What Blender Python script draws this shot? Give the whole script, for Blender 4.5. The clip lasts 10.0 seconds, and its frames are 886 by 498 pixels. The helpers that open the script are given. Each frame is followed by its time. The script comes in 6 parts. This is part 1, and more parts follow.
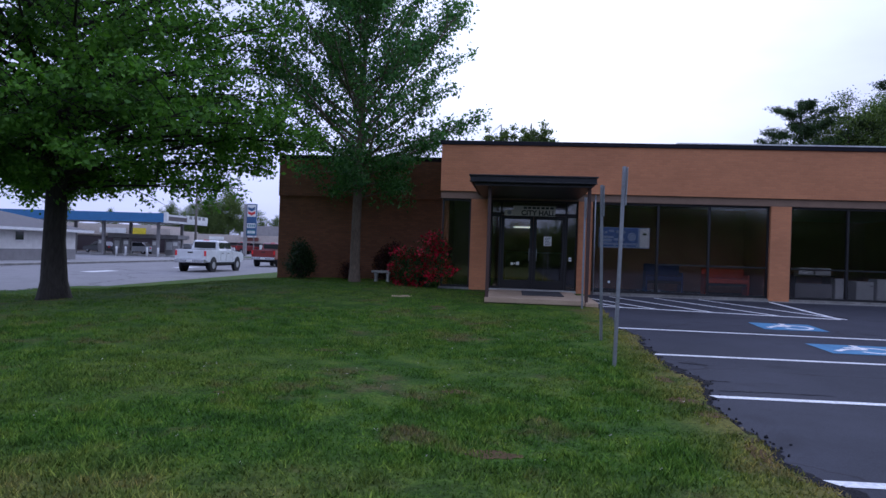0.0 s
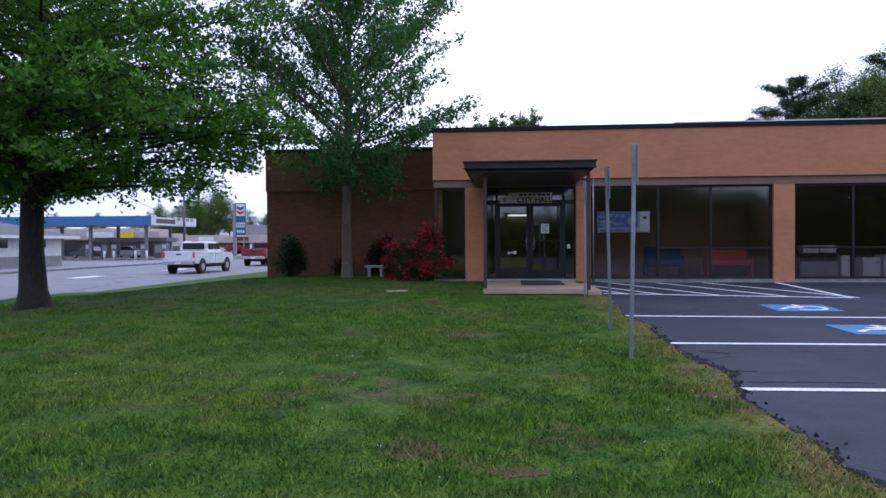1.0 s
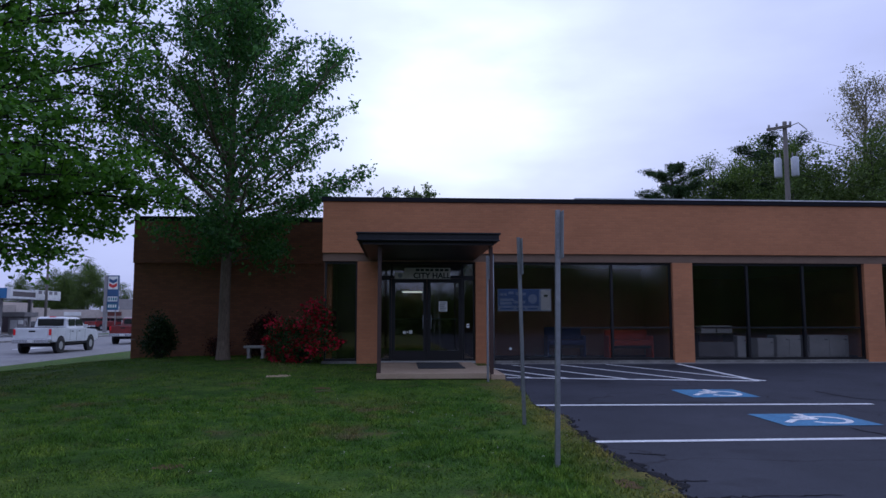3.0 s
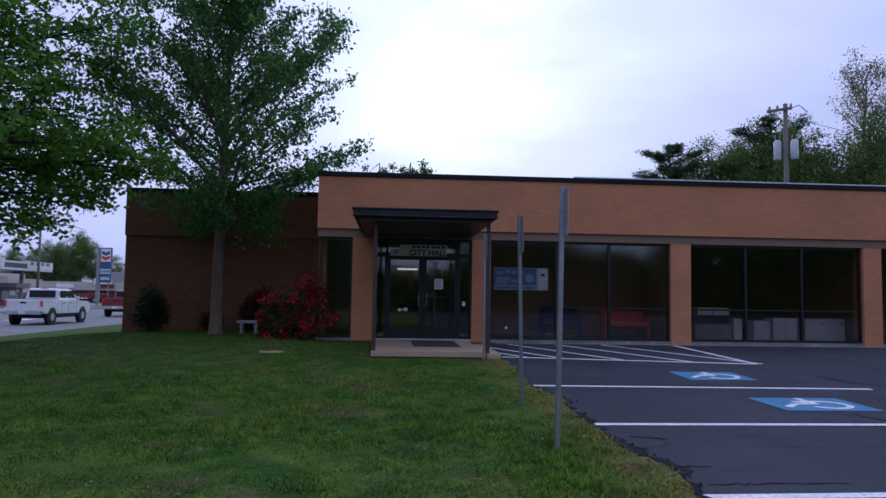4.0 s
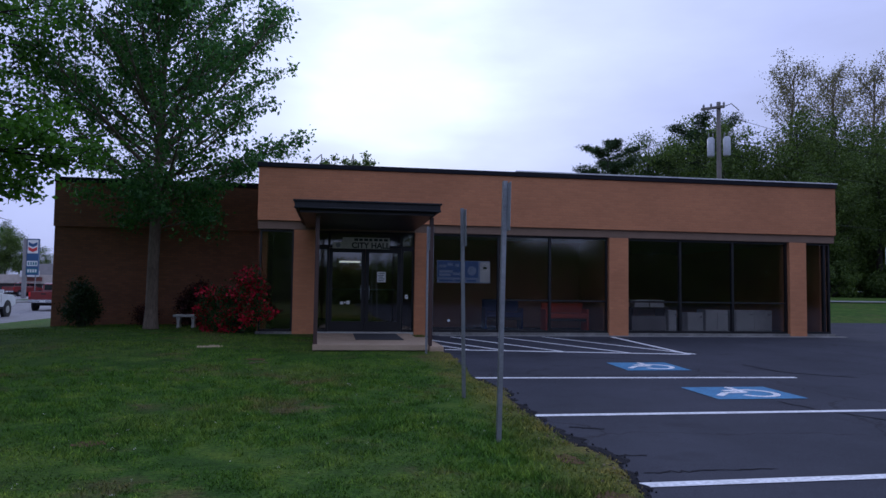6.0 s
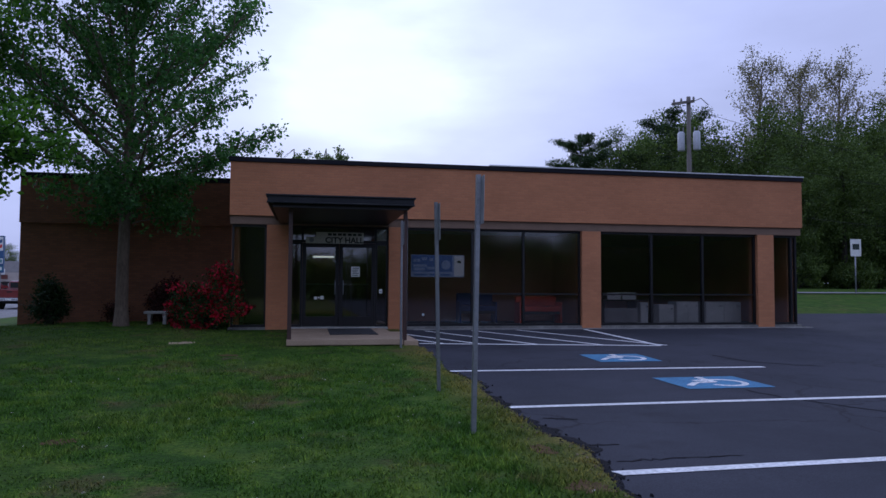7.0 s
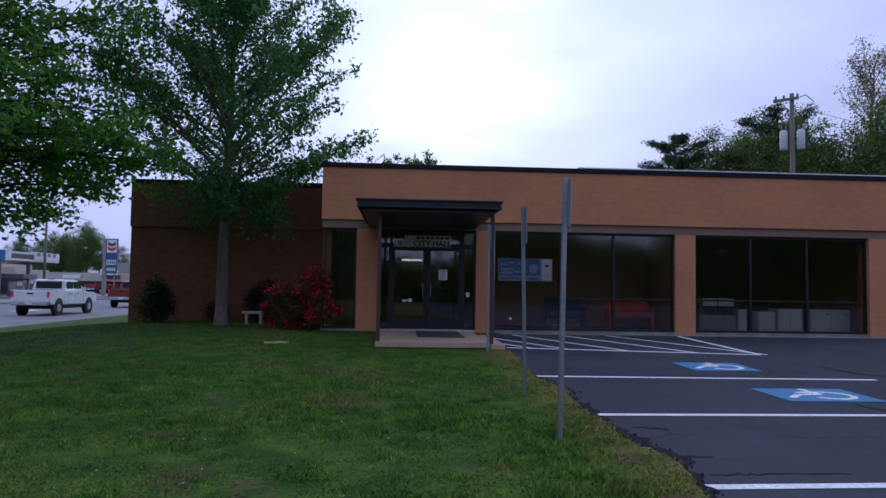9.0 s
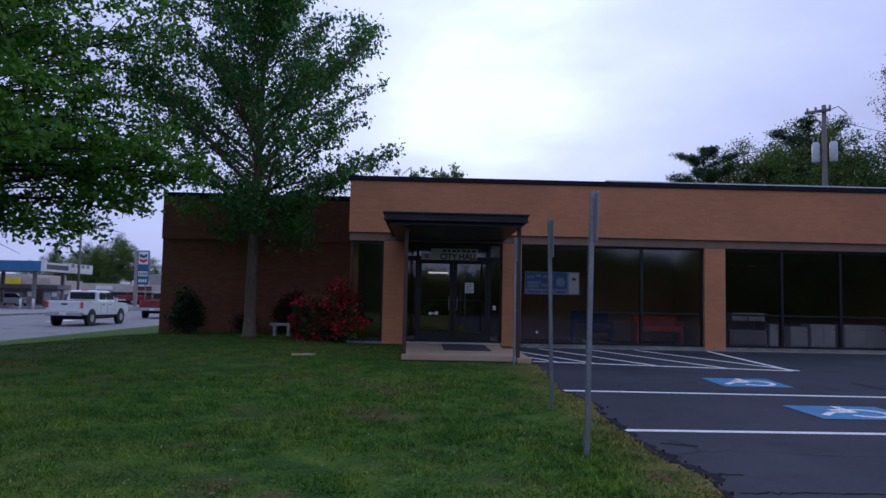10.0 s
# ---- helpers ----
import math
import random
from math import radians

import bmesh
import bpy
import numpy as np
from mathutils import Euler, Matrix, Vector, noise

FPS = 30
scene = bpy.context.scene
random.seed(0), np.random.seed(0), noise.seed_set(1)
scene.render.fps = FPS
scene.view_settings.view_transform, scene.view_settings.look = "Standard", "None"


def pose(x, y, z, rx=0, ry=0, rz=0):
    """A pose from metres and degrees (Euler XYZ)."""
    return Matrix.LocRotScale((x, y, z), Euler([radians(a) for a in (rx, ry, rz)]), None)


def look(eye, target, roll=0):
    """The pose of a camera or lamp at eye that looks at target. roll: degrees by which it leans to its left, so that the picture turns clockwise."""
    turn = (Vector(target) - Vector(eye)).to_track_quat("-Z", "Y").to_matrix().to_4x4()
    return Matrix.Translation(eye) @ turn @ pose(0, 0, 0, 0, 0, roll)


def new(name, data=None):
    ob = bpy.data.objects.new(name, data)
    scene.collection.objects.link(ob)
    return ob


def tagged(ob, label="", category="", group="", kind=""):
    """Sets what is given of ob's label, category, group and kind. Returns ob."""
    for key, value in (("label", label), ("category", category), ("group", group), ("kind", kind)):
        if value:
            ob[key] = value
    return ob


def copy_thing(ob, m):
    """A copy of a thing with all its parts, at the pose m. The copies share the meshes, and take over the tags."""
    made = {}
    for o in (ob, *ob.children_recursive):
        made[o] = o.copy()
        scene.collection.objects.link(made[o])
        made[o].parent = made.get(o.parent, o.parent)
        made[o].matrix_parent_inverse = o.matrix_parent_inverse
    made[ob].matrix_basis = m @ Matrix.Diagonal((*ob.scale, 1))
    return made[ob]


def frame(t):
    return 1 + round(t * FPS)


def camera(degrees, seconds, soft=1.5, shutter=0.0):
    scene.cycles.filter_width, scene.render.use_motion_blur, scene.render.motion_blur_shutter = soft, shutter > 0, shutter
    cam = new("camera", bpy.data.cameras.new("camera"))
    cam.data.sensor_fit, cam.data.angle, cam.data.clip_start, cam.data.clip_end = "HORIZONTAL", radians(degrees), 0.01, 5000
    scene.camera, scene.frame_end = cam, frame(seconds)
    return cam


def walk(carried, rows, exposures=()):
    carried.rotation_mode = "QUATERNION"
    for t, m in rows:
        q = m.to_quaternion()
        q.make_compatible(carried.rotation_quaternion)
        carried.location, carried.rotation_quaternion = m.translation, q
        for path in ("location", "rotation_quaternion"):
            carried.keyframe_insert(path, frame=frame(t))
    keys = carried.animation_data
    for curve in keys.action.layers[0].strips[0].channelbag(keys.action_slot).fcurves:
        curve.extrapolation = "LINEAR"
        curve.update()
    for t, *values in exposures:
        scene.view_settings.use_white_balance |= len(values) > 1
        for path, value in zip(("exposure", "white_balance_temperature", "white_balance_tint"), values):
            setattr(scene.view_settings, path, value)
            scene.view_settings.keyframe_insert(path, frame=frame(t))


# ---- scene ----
cam = camera(64.0, 10.0, 1.5)
PATH = [
    (0, (0.565, 0.238, 1.892), (0.36, 2.227, 1.896), 1.9),
    (0.5, (0.464, 0.551, 1.871), (0.239, 2.538, 1.886), 2.3),
    (1, (0.412, 0.869, 1.877), (0.231, 2.86, 1.859), -0.3),
    (1.5, (0.411, 1.282, 1.902), (0.165, 3.266, 1.914), 0.4),
    (2, (0.316, 1.645, 1.888), (0.188, 3.64, 1.934), -0.6),
    (2.5, (0.279, 1.981, 1.9), (0.255, 3.978, 1.99), 1.5),
    (3, (0.296, 2.292, 1.93), (0.421, 4.278, 2.126), 0.0),
    (3.2, (0.273, 2.361, 1.927), (0.445, 4.343, 2.134), -1.2),
    (4.3, (0.245, 2.546, 1.932), (0.387, 4.539, 2.02), 1.6),
    (4.5, (0.227, 2.559, 1.923), (0.376, 4.552, 1.991), 1.8),
    (5, (0.197, 2.597, 1.939), (0.355, 4.588, 2.058), 1.7),
    (5.5, (0.233, 2.574, 1.928), (0.448, 4.56, 2.039), 1.0),
    (6, (0.256, 2.526, 1.946), (0.558, 4.5, 2.061), 0.8),
    (6.2, (0.252, 2.527, 1.934), (0.616, 4.491, 2.045), 0.8),
    (7.3, (0.255, 2.5, 1.932), (0.624, 4.463, 2.022), 0.2),
    (7.5, (0.265, 2.508, 1.898), (0.586, 4.482, 1.929), 0.3),
    (8, (0.288, 2.553, 1.936), (0.43, 4.546, 2.025), 0.8),
    (8.5, (0.284, 2.489, 1.935), (0.431, 4.48, 2.047), 0.4),
    (9, (0.276, 2.509, 1.933), (0.404, 4.502, 2.041), 0.9),
    (9.5, (0.276, 2.514, 1.937), (0.373, 4.506, 2.081), 0.6),
    (10, (0.272, 2.477, 1.942), (0.325, 4.471, 2.084), 1.2),
]
EXPOSURES = [(0.0, 0.25, 5560, 6), (0.5, 0.60, 5850, 6), (1.0, 0.71, 5820, 6), (1.5, 0.70, 5830, 6), (2.0, 0.80, 5860, 6), (2.5, 0.08, 5620, 6), (3.0, -0.21, 5490, 6), (4.5, -0.09, 5480, 6), (6.0, -0.21, 5430, 6), (7.5, -0.28, 5550, 6), (8.0, 0.07, 5650, 6), (8.5, -0.1, 5500, 6), (9.0, -0.14, 5500, 6), (10.0, -0.26, 5480, 6)]
walk(cam, [(t, look(eye, target, roll)) for t, eye, target, roll in PATH], EXPOSURES)
SKY, SUN = 1.0, 0.5

# ---- world and sun ----
SUN_AZ, SUN_EL = 4.8, 17.0          # degrees east of +y, and up: the veiled sun stands behind the building
SUN_DIR = Vector((math.sin(radians(SUN_AZ)) * math.cos(radians(SUN_EL)), math.cos(radians(SUN_AZ)) * math.cos(radians(SUN_EL)), math.sin(radians(SUN_EL))))
world = bpy.data.worlds.new("overcast_sky")
scene.world = world
world.use_nodes = True
wn, wl = world.node_tree.nodes, world.node_tree.links
wn.clear()
w_out, w_bg = wn.new("ShaderNodeOutputWorld"), wn.new("ShaderNodeBackground")
w_sky = wn.new("ShaderNodeTexSky")
w_sky.sky_type, w_sky.sun_disc, w_sky.sun_elevation, w_sky.sun_rotation = "NISHITA", False, radians(SUN_EL), radians(SUN_AZ)
w_sky.air_density, w_sky.dust_density = 1.0, 4.0
w_tc = wn.new("ShaderNodeTexCoord")
w_dot = wn.new("ShaderNodeVectorMath"); w_dot.operation = "DOT_PRODUCT"; w_dot.inputs[1].default_value = SUN_DIR
wl.new(w_tc.outputs["Generated"], w_dot.inputs[0])
w_noise = wn.new("ShaderNodeTexNoise"); w_noise.inputs["Scale"].default_value = 2.2; w_noise.inputs["Detail"].default_value = 6.0
w_map = wn.new("ShaderNodeMapping"); w_map.inputs["Scale"].default_value = (1, 1, 3.0)
wl.new(w_tc.outputs["Generated"], w_map.inputs["Vector"]); wl.new(w_map.outputs["Vector"], w_noise.inputs["Vector"])
# the cloud deck: lavender grey, thinner and whiter round the veiled sun
w_ramp = wn.new("ShaderNodeValToRGB")
w_ramp.color_ramp.elements[0].position, w_ramp.color_ramp.elements[0].color = 0.50, (0.68, 0.69, 0.95, 1)
w_ramp.color_ramp.elements[1].position, w_ramp.color_ramp.elements[1].color = 1.0, (1.9, 1.9, 1.95, 1)
w_ramp.color_ramp.interpolation = "B_SPLINE"
el = w_ramp.color_ramp.elements.new(0.0); el.color = (0.50, 0.51, 0.72, 1)
for pos, col in ((0.80, (0.60, 0.59, 0.87, 1)), (0.91, (0.65, 0.64, 0.92, 1)), (0.965, (0.71, 0.70, 0.95, 1)), (0.985, (0.77, 0.76, 1.0, 1)), (0.9935, (0.85, 0.85, 1.06, 1)), (0.9975, (1.28, 1.28, 1.42, 1))):
    el = w_ramp.color_ramp.elements.new(pos); el.color = col
# thicker and thinner cloud makes the bright patch uneven
w_wob = wn.new("ShaderNodeMath"); w_wob.operation = "MULTIPLY_ADD"; w_wob.inputs[1].default_value = 0.034
w_off = wn.new("ShaderNodeMath"); w_off.operation = "SUBTRACT"; w_off.inputs[1].default_value = 0.0185
wl.new(w_noise.outputs["Fac"], w_wob.inputs[0]); wl.new(w_dot.outputs["Value"], w_wob.inputs[2])
wl.new(w_wob.outputs[0], w_off.inputs[0]); wl.new(w_off.outputs[0], w_ramp.inputs["Fac"])
w_cl = wn.new("ShaderNodeMapRange"); w_cl.inputs["From Min"].default_value = 0.3; w_cl.inputs["From Max"].default_value = 0.7
w_cl.inputs["To Min"].default_value = 0.84; w_cl.inputs["To Max"].default_value = 1.14
wl.new(w_noise.outputs["Fac"], w_cl.inputs["Value"])
w_mul = wn.new("ShaderNodeMix"); w_mul.data_type = "RGBA"; w_mul.blend_type = "MULTIPLY"; w_mul.inputs["Factor"].default_value = 1.0
wl.new(w_ramp.outputs["Color"], w_mul.inputs["A"]); wl.new(w_cl.outputs["Result"], w_mul.inputs["B"])
w_sep = wn.new("ShaderNodeSeparateXYZ"); wl.new(w_tc.outputs["Generated"], w_sep.inputs[0])
w_zen = wn.new("ShaderNodeMapRange")          # an overcast sky is about three times as bright overhead as at the horizon
for key, val in (("From Min", 0.0), ("From Max", 1.0), ("To Min", 0.92), ("To Max", 1.75)):
    w_zen.inputs[key].default_value = val
wl.new(w_sep.outputs["Z"], w_zen.inputs["Value"])
w_mul2 = wn.new("ShaderNodeMix"); w_mul2.data_type = "RGBA"; w_mul2.blend_type = "MULTIPLY"; w_mul2.inputs["Factor"].default_value = 1.0
wl.new(w_mul.outputs["Result"], w_mul2.inputs["A"]); wl.new(w_zen.outputs["Result"], w_mul2.inputs["B"])
w_add = wn.new("ShaderNodeMix"); w_add.data_type = "RGBA"; w_add.blend_type = "ADD"; w_add.inputs["Factor"].default_value = 0.0015
wl.new(w_mul2.outputs["Result"], w_add.inputs["A"]); wl.new(w_sky.outputs["Color"], w_add.inputs["B"])
wl.new(w_add.outputs["Result"], w_bg.inputs["Color"])
w_bg.inputs["Strength"].default_value = SKY
wl.new(w_bg.outputs["Background"], w_out.inputs["Surface"])
sun = new("sun", bpy.data.lights.new("sun", "SUN"))
sun.data.energy, sun.data.angle, sun.data.color = SUN, radians(25), (1.0, 0.96, 0.9)
sun.matrix_world = look(SUN_DIR * 60, (0, 0, 0))


# ---- materials ----
def nodes_of(name):
    m = bpy.data.materials.new(name)
    m.use_nodes = True
    nt = m.node_tree
    return m, nt, nt.nodes["Principled BSDF"]


def noise_node(nt, scale, detail=4.0, rough=0.55, source="Object", stretch=(1, 1, 1)):
    tc, mp, no = nt.nodes.new("ShaderNodeTexCoord"), nt.nodes.new("ShaderNodeMapping"), nt.nodes.new("ShaderNodeTexNoise")
    mp.inputs["Scale"].default_value = stretch
    no.inputs["Scale"].default_value, no.inputs["Detail"].default_value, no.inputs["Roughness"].default_value = scale, detail, rough
    nt.links.new(tc.outputs[source], mp.inputs["Vector"])
    nt.links.new(mp.outputs["Vector"], no.inputs["Vector"])
    return no


def ramp(nt, source, stops):
    r = nt.nodes.new("ShaderNodeValToRGB")
    while len(r.color_ramp.elements) < len(stops):
        r.color_ramp.elements.new(0.5)
    for el, (p, c) in zip(r.color_ramp.elements, stops):
        el.position, el.color = p, (*c, 1) if len(c) == 3 else c
    nt.links.new(source, r.inputs["Fac"])
    return r.outputs["Color"]


def mix(nt, fac, a, b, mode="MIX"):
    m = nt.nodes.new("ShaderNodeMix")
    m.data_type, m.blend_type = "RGBA", mode
    for key, v in (("Factor", fac), ("A", a), ("B", b)):
        if isinstance(v, (int, float)):
            m.inputs[key].default_value = v
        elif isinstance(v, tuple):
            m.inputs[key].default_value = (*v, 1)
        else:
            nt.links.new(v, m.inputs[key])
    return m.outputs["Result"]


def bump(nt, bsdf, height, strength, distance):
    b = nt.nodes.new("ShaderNodeBump")
    b.inputs["Strength"].default_value, b.inputs["Distance"].default_value = strength, distance
    nt.links.new(height, b.inputs["Height"])
    nt.links.new(b.outputs["Normal"], bsdf.inputs["Normal"])


def surface(name, a, b, big=1.5, fine=40.0, rough=0.7, metal=0.0, relief=0.25, depth=0.003, grime=0.25, stretch=(1, 1, 1), spec=None):
    """Two tones in large patches, a fine grain over them, and fine relief."""
    m, nt, p = nodes_of(name)
    n1, n2 = noise_node(nt, big, 5.0, 0.6, stretch=stretch), noise_node(nt, fine, 3.0, stretch=stretch)
    col = ramp(nt, n1.outputs["Fac"], [(0.32, a), (0.68, b)])
    grain = ramp(nt, n2.outputs["Fac"], [(0.3, (1 - grime,) * 3), (0.7, (1 + grime * 0.4,) * 3)])
    nt.links.new(mix(nt, 1.0, col, grain, "MULTIPLY"), p.inputs["Base Color"])
    p.inputs["Roughness"].default_value, p.inputs["Metallic"].default_value = rough, metal
    if spec is not None:
        p.inputs["Specular IOR Level"].default_value = spec
    bump(nt, p, n2.outputs["Fac"], relief, depth)
    return m


def brick_material(name, c1, c2, mortar):
    m, nt, p = nodes_of(name)
    tc, sep, add, comb = (nt.nodes.new("ShaderNode" + k) for k in ("TexCoord", "SeparateXYZ", "Math", "CombineXYZ"))
    nt.links.new(tc.outputs["Object"], sep.inputs[0])
    nt.links.new(sep.outputs["X"], add.inputs[0]); nt.links.new(sep.outputs["Y"], add.inputs[1])
    nt.links.new(add.outputs[0], comb.inputs["X"]); nt.links.new(sep.outputs["Z"], comb.inputs["Y"])
    br = nt.nodes.new("ShaderNodeTexBrick")
    nt.links.new(comb.outputs[0], br.inputs["Vector"])
    for key, v in (("Scale", 1.0), ("Brick Width", 0.203), ("Row Height", 0.0677), ("Mortar Size", 0.006), ("Mortar Smooth", 0.2), ("Bias", 0.0)):
        br.inputs[key].default_value = v
    br.inputs["Color1"].default_value, br.inputs["Color2"].default_value, br.inputs["Mortar"].default_value = (*c1, 1), (*c2, 1), (*mortar, 1)
    big, fine = noise_node(nt, 0.55, 6.0, 0.65, stretch=(1, 1, 1.6)), noise_node(nt, 60.0)
    soil = ramp(nt, big.outputs["Fac"], [(0.3, (0.84, 0.82, 0.80)), (0.7, (1.08, 1.06, 1.04))])
    grain = ramp(nt, fine.outputs["Fac"], [(0.3, (0.86,) * 3), (0.7, (1.06,) * 3)])
    col = mix(nt, 1.0, mix(nt, 1.0, br.outputs["Color"], soil, "MULTIPLY"), grain, "MULTIPLY")
    nt.links.new(col, p.inputs["Base Color"])
    p.inputs["Roughness"].default_value = 0.85
    inv = nt.nodes.new("ShaderNodeMath"); inv.operation = "SUBTRACT"; inv.inputs[0].default_value = 1.0
    nt.links.new(br.outputs["Fac"], inv.inputs[1])
    bump(nt, p, inv.outputs[0], 0.45, 0.006)
    return m


def grass_material(name, blades=False):
    m, nt, p = nodes_of(name)
    big, mid, fine = noise_node(nt, 0.35, 4.0), noise_node(nt, 2.4, 6.0, 0.68), noise_node(nt, 28.0, 4.0)
    green = ramp(nt, mid.outputs["Fac"], [(0.28, (0.026, 0.069, 0.013)), (0.5, (0.067, 0.142, 0.020)), (0.70, (0.134, 0.206, 0.029))])
    dry = ramp(nt, big.outputs["Fac"], [(0.50, (0, 0, 0)), (0.70, (1, 1, 1))])
    col = mix(nt, 0.35, green, mix(nt, dry, green, (0.17, 0.19, 0.05)))
    # worn, thin spots that show the soil
    bare = noise_node(nt, 0.9, 6.0, 0.7)
    thin = ramp(nt, bare.outputs["Fac"], [(0.55, (0, 0, 0)), (0.68, (0.8, 0.8, 0.8))])
    col = mix(nt, thin, col, (0.15, 0.115, 0.06))
    # yellowed, trodden strip where the lawn meets the asphalt
    tc, sep, mr = (nt.nodes.new("ShaderNode" + k) for k in ("TexCoord", "SeparateXYZ", "MapRange"))
    nt.links.new(tc.outputs["Object"], sep.inputs[0])
    nt.links.new(sep.outputs["X"], mr.inputs["Value"])
    mr.inputs["From Min"].default_value, mr.inputs["From Max"].default_value = 1.8, 2.75
    past = nt.nodes.new("ShaderNodeMapRange")
    nt.links.new(sep.outputs["X"], past.inputs["Value"])
    for key, val in (("From Min", 2.9), ("From Max", 3.3), ("To Min", 1.0), ("To Max", 0.0)):
        past.inputs[key].default_value = val
    strip = mix(nt, 1.0, mr.outputs["Result"], past.outputs["Result"], "MULTIPLY")
    worn = mix(nt, 1.0, strip, ramp(nt, mid.outputs["Fac"], [(0.33, (0.2,) * 3), (0.58, (1, 1, 1))]), "MULTIPLY")
    col = mix(nt, worn, col, (0.25, 0.190, 0.065))
    # straw-coloured, dry patch at the south end of the lawn
    south = nt.nodes.new("ShaderNodeMapRange")
    nt.links.new(sep.outputs["Y"], south.inputs["Value"])
    for key, val in (("From Min", 3.3), ("From Max", 5.0), ("To Min", 1.0), ("To Max", 0.0)):
        south.inputs[key].default_value = val
    straw = mix(nt, 1.0, south.outputs["Result"], ramp(nt, bare.outputs["Fac"], [(0.40, (0, 0, 0)), (0.60, (0.8, 0.8, 0.8))]), "MULTIPLY")
    col = mix(nt, straw, col, (0.27, 0.215, 0.085))
    if blades:
        g = nt.nodes.new("ShaderNodeNewGeometry")
        tone = ramp(nt, g.outputs["Random Per Island"], [(0.0, (0.45, 0.50, 0.38)), (0.55, (1.1, 1.1, 1.0)), (1.0, (1.95, 1.65, 1.35))])
        col = mix(nt, 1.0, col, tone, "MULTIPLY")
    else:
        grain = ramp(nt, fine.outputs["Fac"], [(0.3, (0.25, 0.28, 0.25)), (0.7, (0.9, 0.86, 0.8))])
        col = mix(nt, 1.0, col, grain, "MULTIPLY")
        bump(nt, p, fine.outputs["Fac"], 0.6, 0.03)
    nt.links.new(col, p.inputs["Base Color"])
    p.inputs["Roughness"].default_value = 0.9
    p.inputs["Specular IOR Level"].default_value = 0.08
    return m


def leaf_material(name, dark, light, through_light=0.25):
    m, nt, p = nodes_of(name)
    g = nt.nodes.new("ShaderNodeNewGeometry")
    clump = noise_node(nt, 0.8, 3.0)
    a = ramp(nt, g.outputs["Random Per Island"], [(0.0, dark), (1.0, light)])
    b = ramp(nt, clump.outputs["Fac"], [(0.3, (0.7, 0.72, 0.7)), (0.7, (1.25, 1.2, 1.0))])
    col = mix(nt, 1.0, a, b, "MULTIPLY")
    nt.links.new(col, p.inputs["Base Color"])
    p.inputs["Roughness"].default_value = 0.55
    p.inputs["Specular IOR Level"].default_value = 0.25
    tr, add, out = nt.nodes.new("ShaderNodeBsdfTranslucent"), nt.nodes.new("ShaderNodeMixShader"), nt.nodes["Material Output"]
    nt.links.new(mix(nt, 1.0, col, (1.3, 1.5, 0.6), "MULTIPLY"), tr.inputs["Color"])
    add.inputs[0].default_value = through_light
    nt.links.new(p.outputs[0], add.inputs[1]); nt.links.new(tr.outputs[0], add.inputs[2])
    nt.links.new(add.outputs[0], out.inputs["Surface"])
    return m


def asphalt_material(name, a, b, cracks=0.28, rough=0.8):
    m, nt, p = nodes_of(name)
    big, fine = noise_node(nt, 0.45, 6.0, 0.65), noise_node(nt, 90.0, 3.0)
    col = ramp(nt, big.outputs["Fac"], [(0.3, a), (0.7, b)])
    grain = ramp(nt, fine.outputs["Fac"], [(0.3, (0.7,) * 3), (0.7, (1.25,) * 3)])
    col = mix(nt, 1.0, col, grain, "MULTIPLY")
    vo, wob, vm = nt.nodes.new("ShaderNodeTexVoronoi"), noise_node(nt, 1.2, 5.0), nt.nodes.new("ShaderNodeVectorMath")
    vo.feature, vm.operation = "DISTANCE_TO_EDGE", "ADD"
    vo.inputs["Scale"].default_value = cracks
    tc = nt.nodes.new("ShaderNodeTexCoord")
    nt.links.new(tc.outputs["Object"], vm.inputs[0]); nt.links.new(wob.outputs["Color"], vm.inputs[1])
    nt.links.new(vm.outputs[0], vo.inputs["Vector"])
    line = ramp(nt, vo.outputs["Distance"], [(0.0, (0.35,) * 3), (0.006, (1, 1, 1))])
    col = mix(nt, 1.0, col, line, "MULTIPLY")
    stain = noise_node(nt, 0.8, 3.0)
    spot = ramp(nt, stain.outputs["Fac"], [(0.62, (1, 1, 1)), (0.74, (0.6,) * 3)])
    col = mix(nt, 1.0, col, spot, "MULTIPLY")
    nt.links.new(col, p.inputs["Base Color"])
    p.inputs["Roughness"].default_value = rough
    p.inputs["Specular IOR Level"].default_value = 0.25
    bump(nt, p, fine.outputs["Fac"], 0.5, 0.004)
    return m


def plain(name, col, rough=0.5, metal=0.0, grime=0.2, fine=30.0):
    return surface(name, tuple(c * 0.88 for c in col), tuple(min(1, c * 1.08) for c in col), 2.0, fine, rough, metal, 0.12, 0.002, grime)


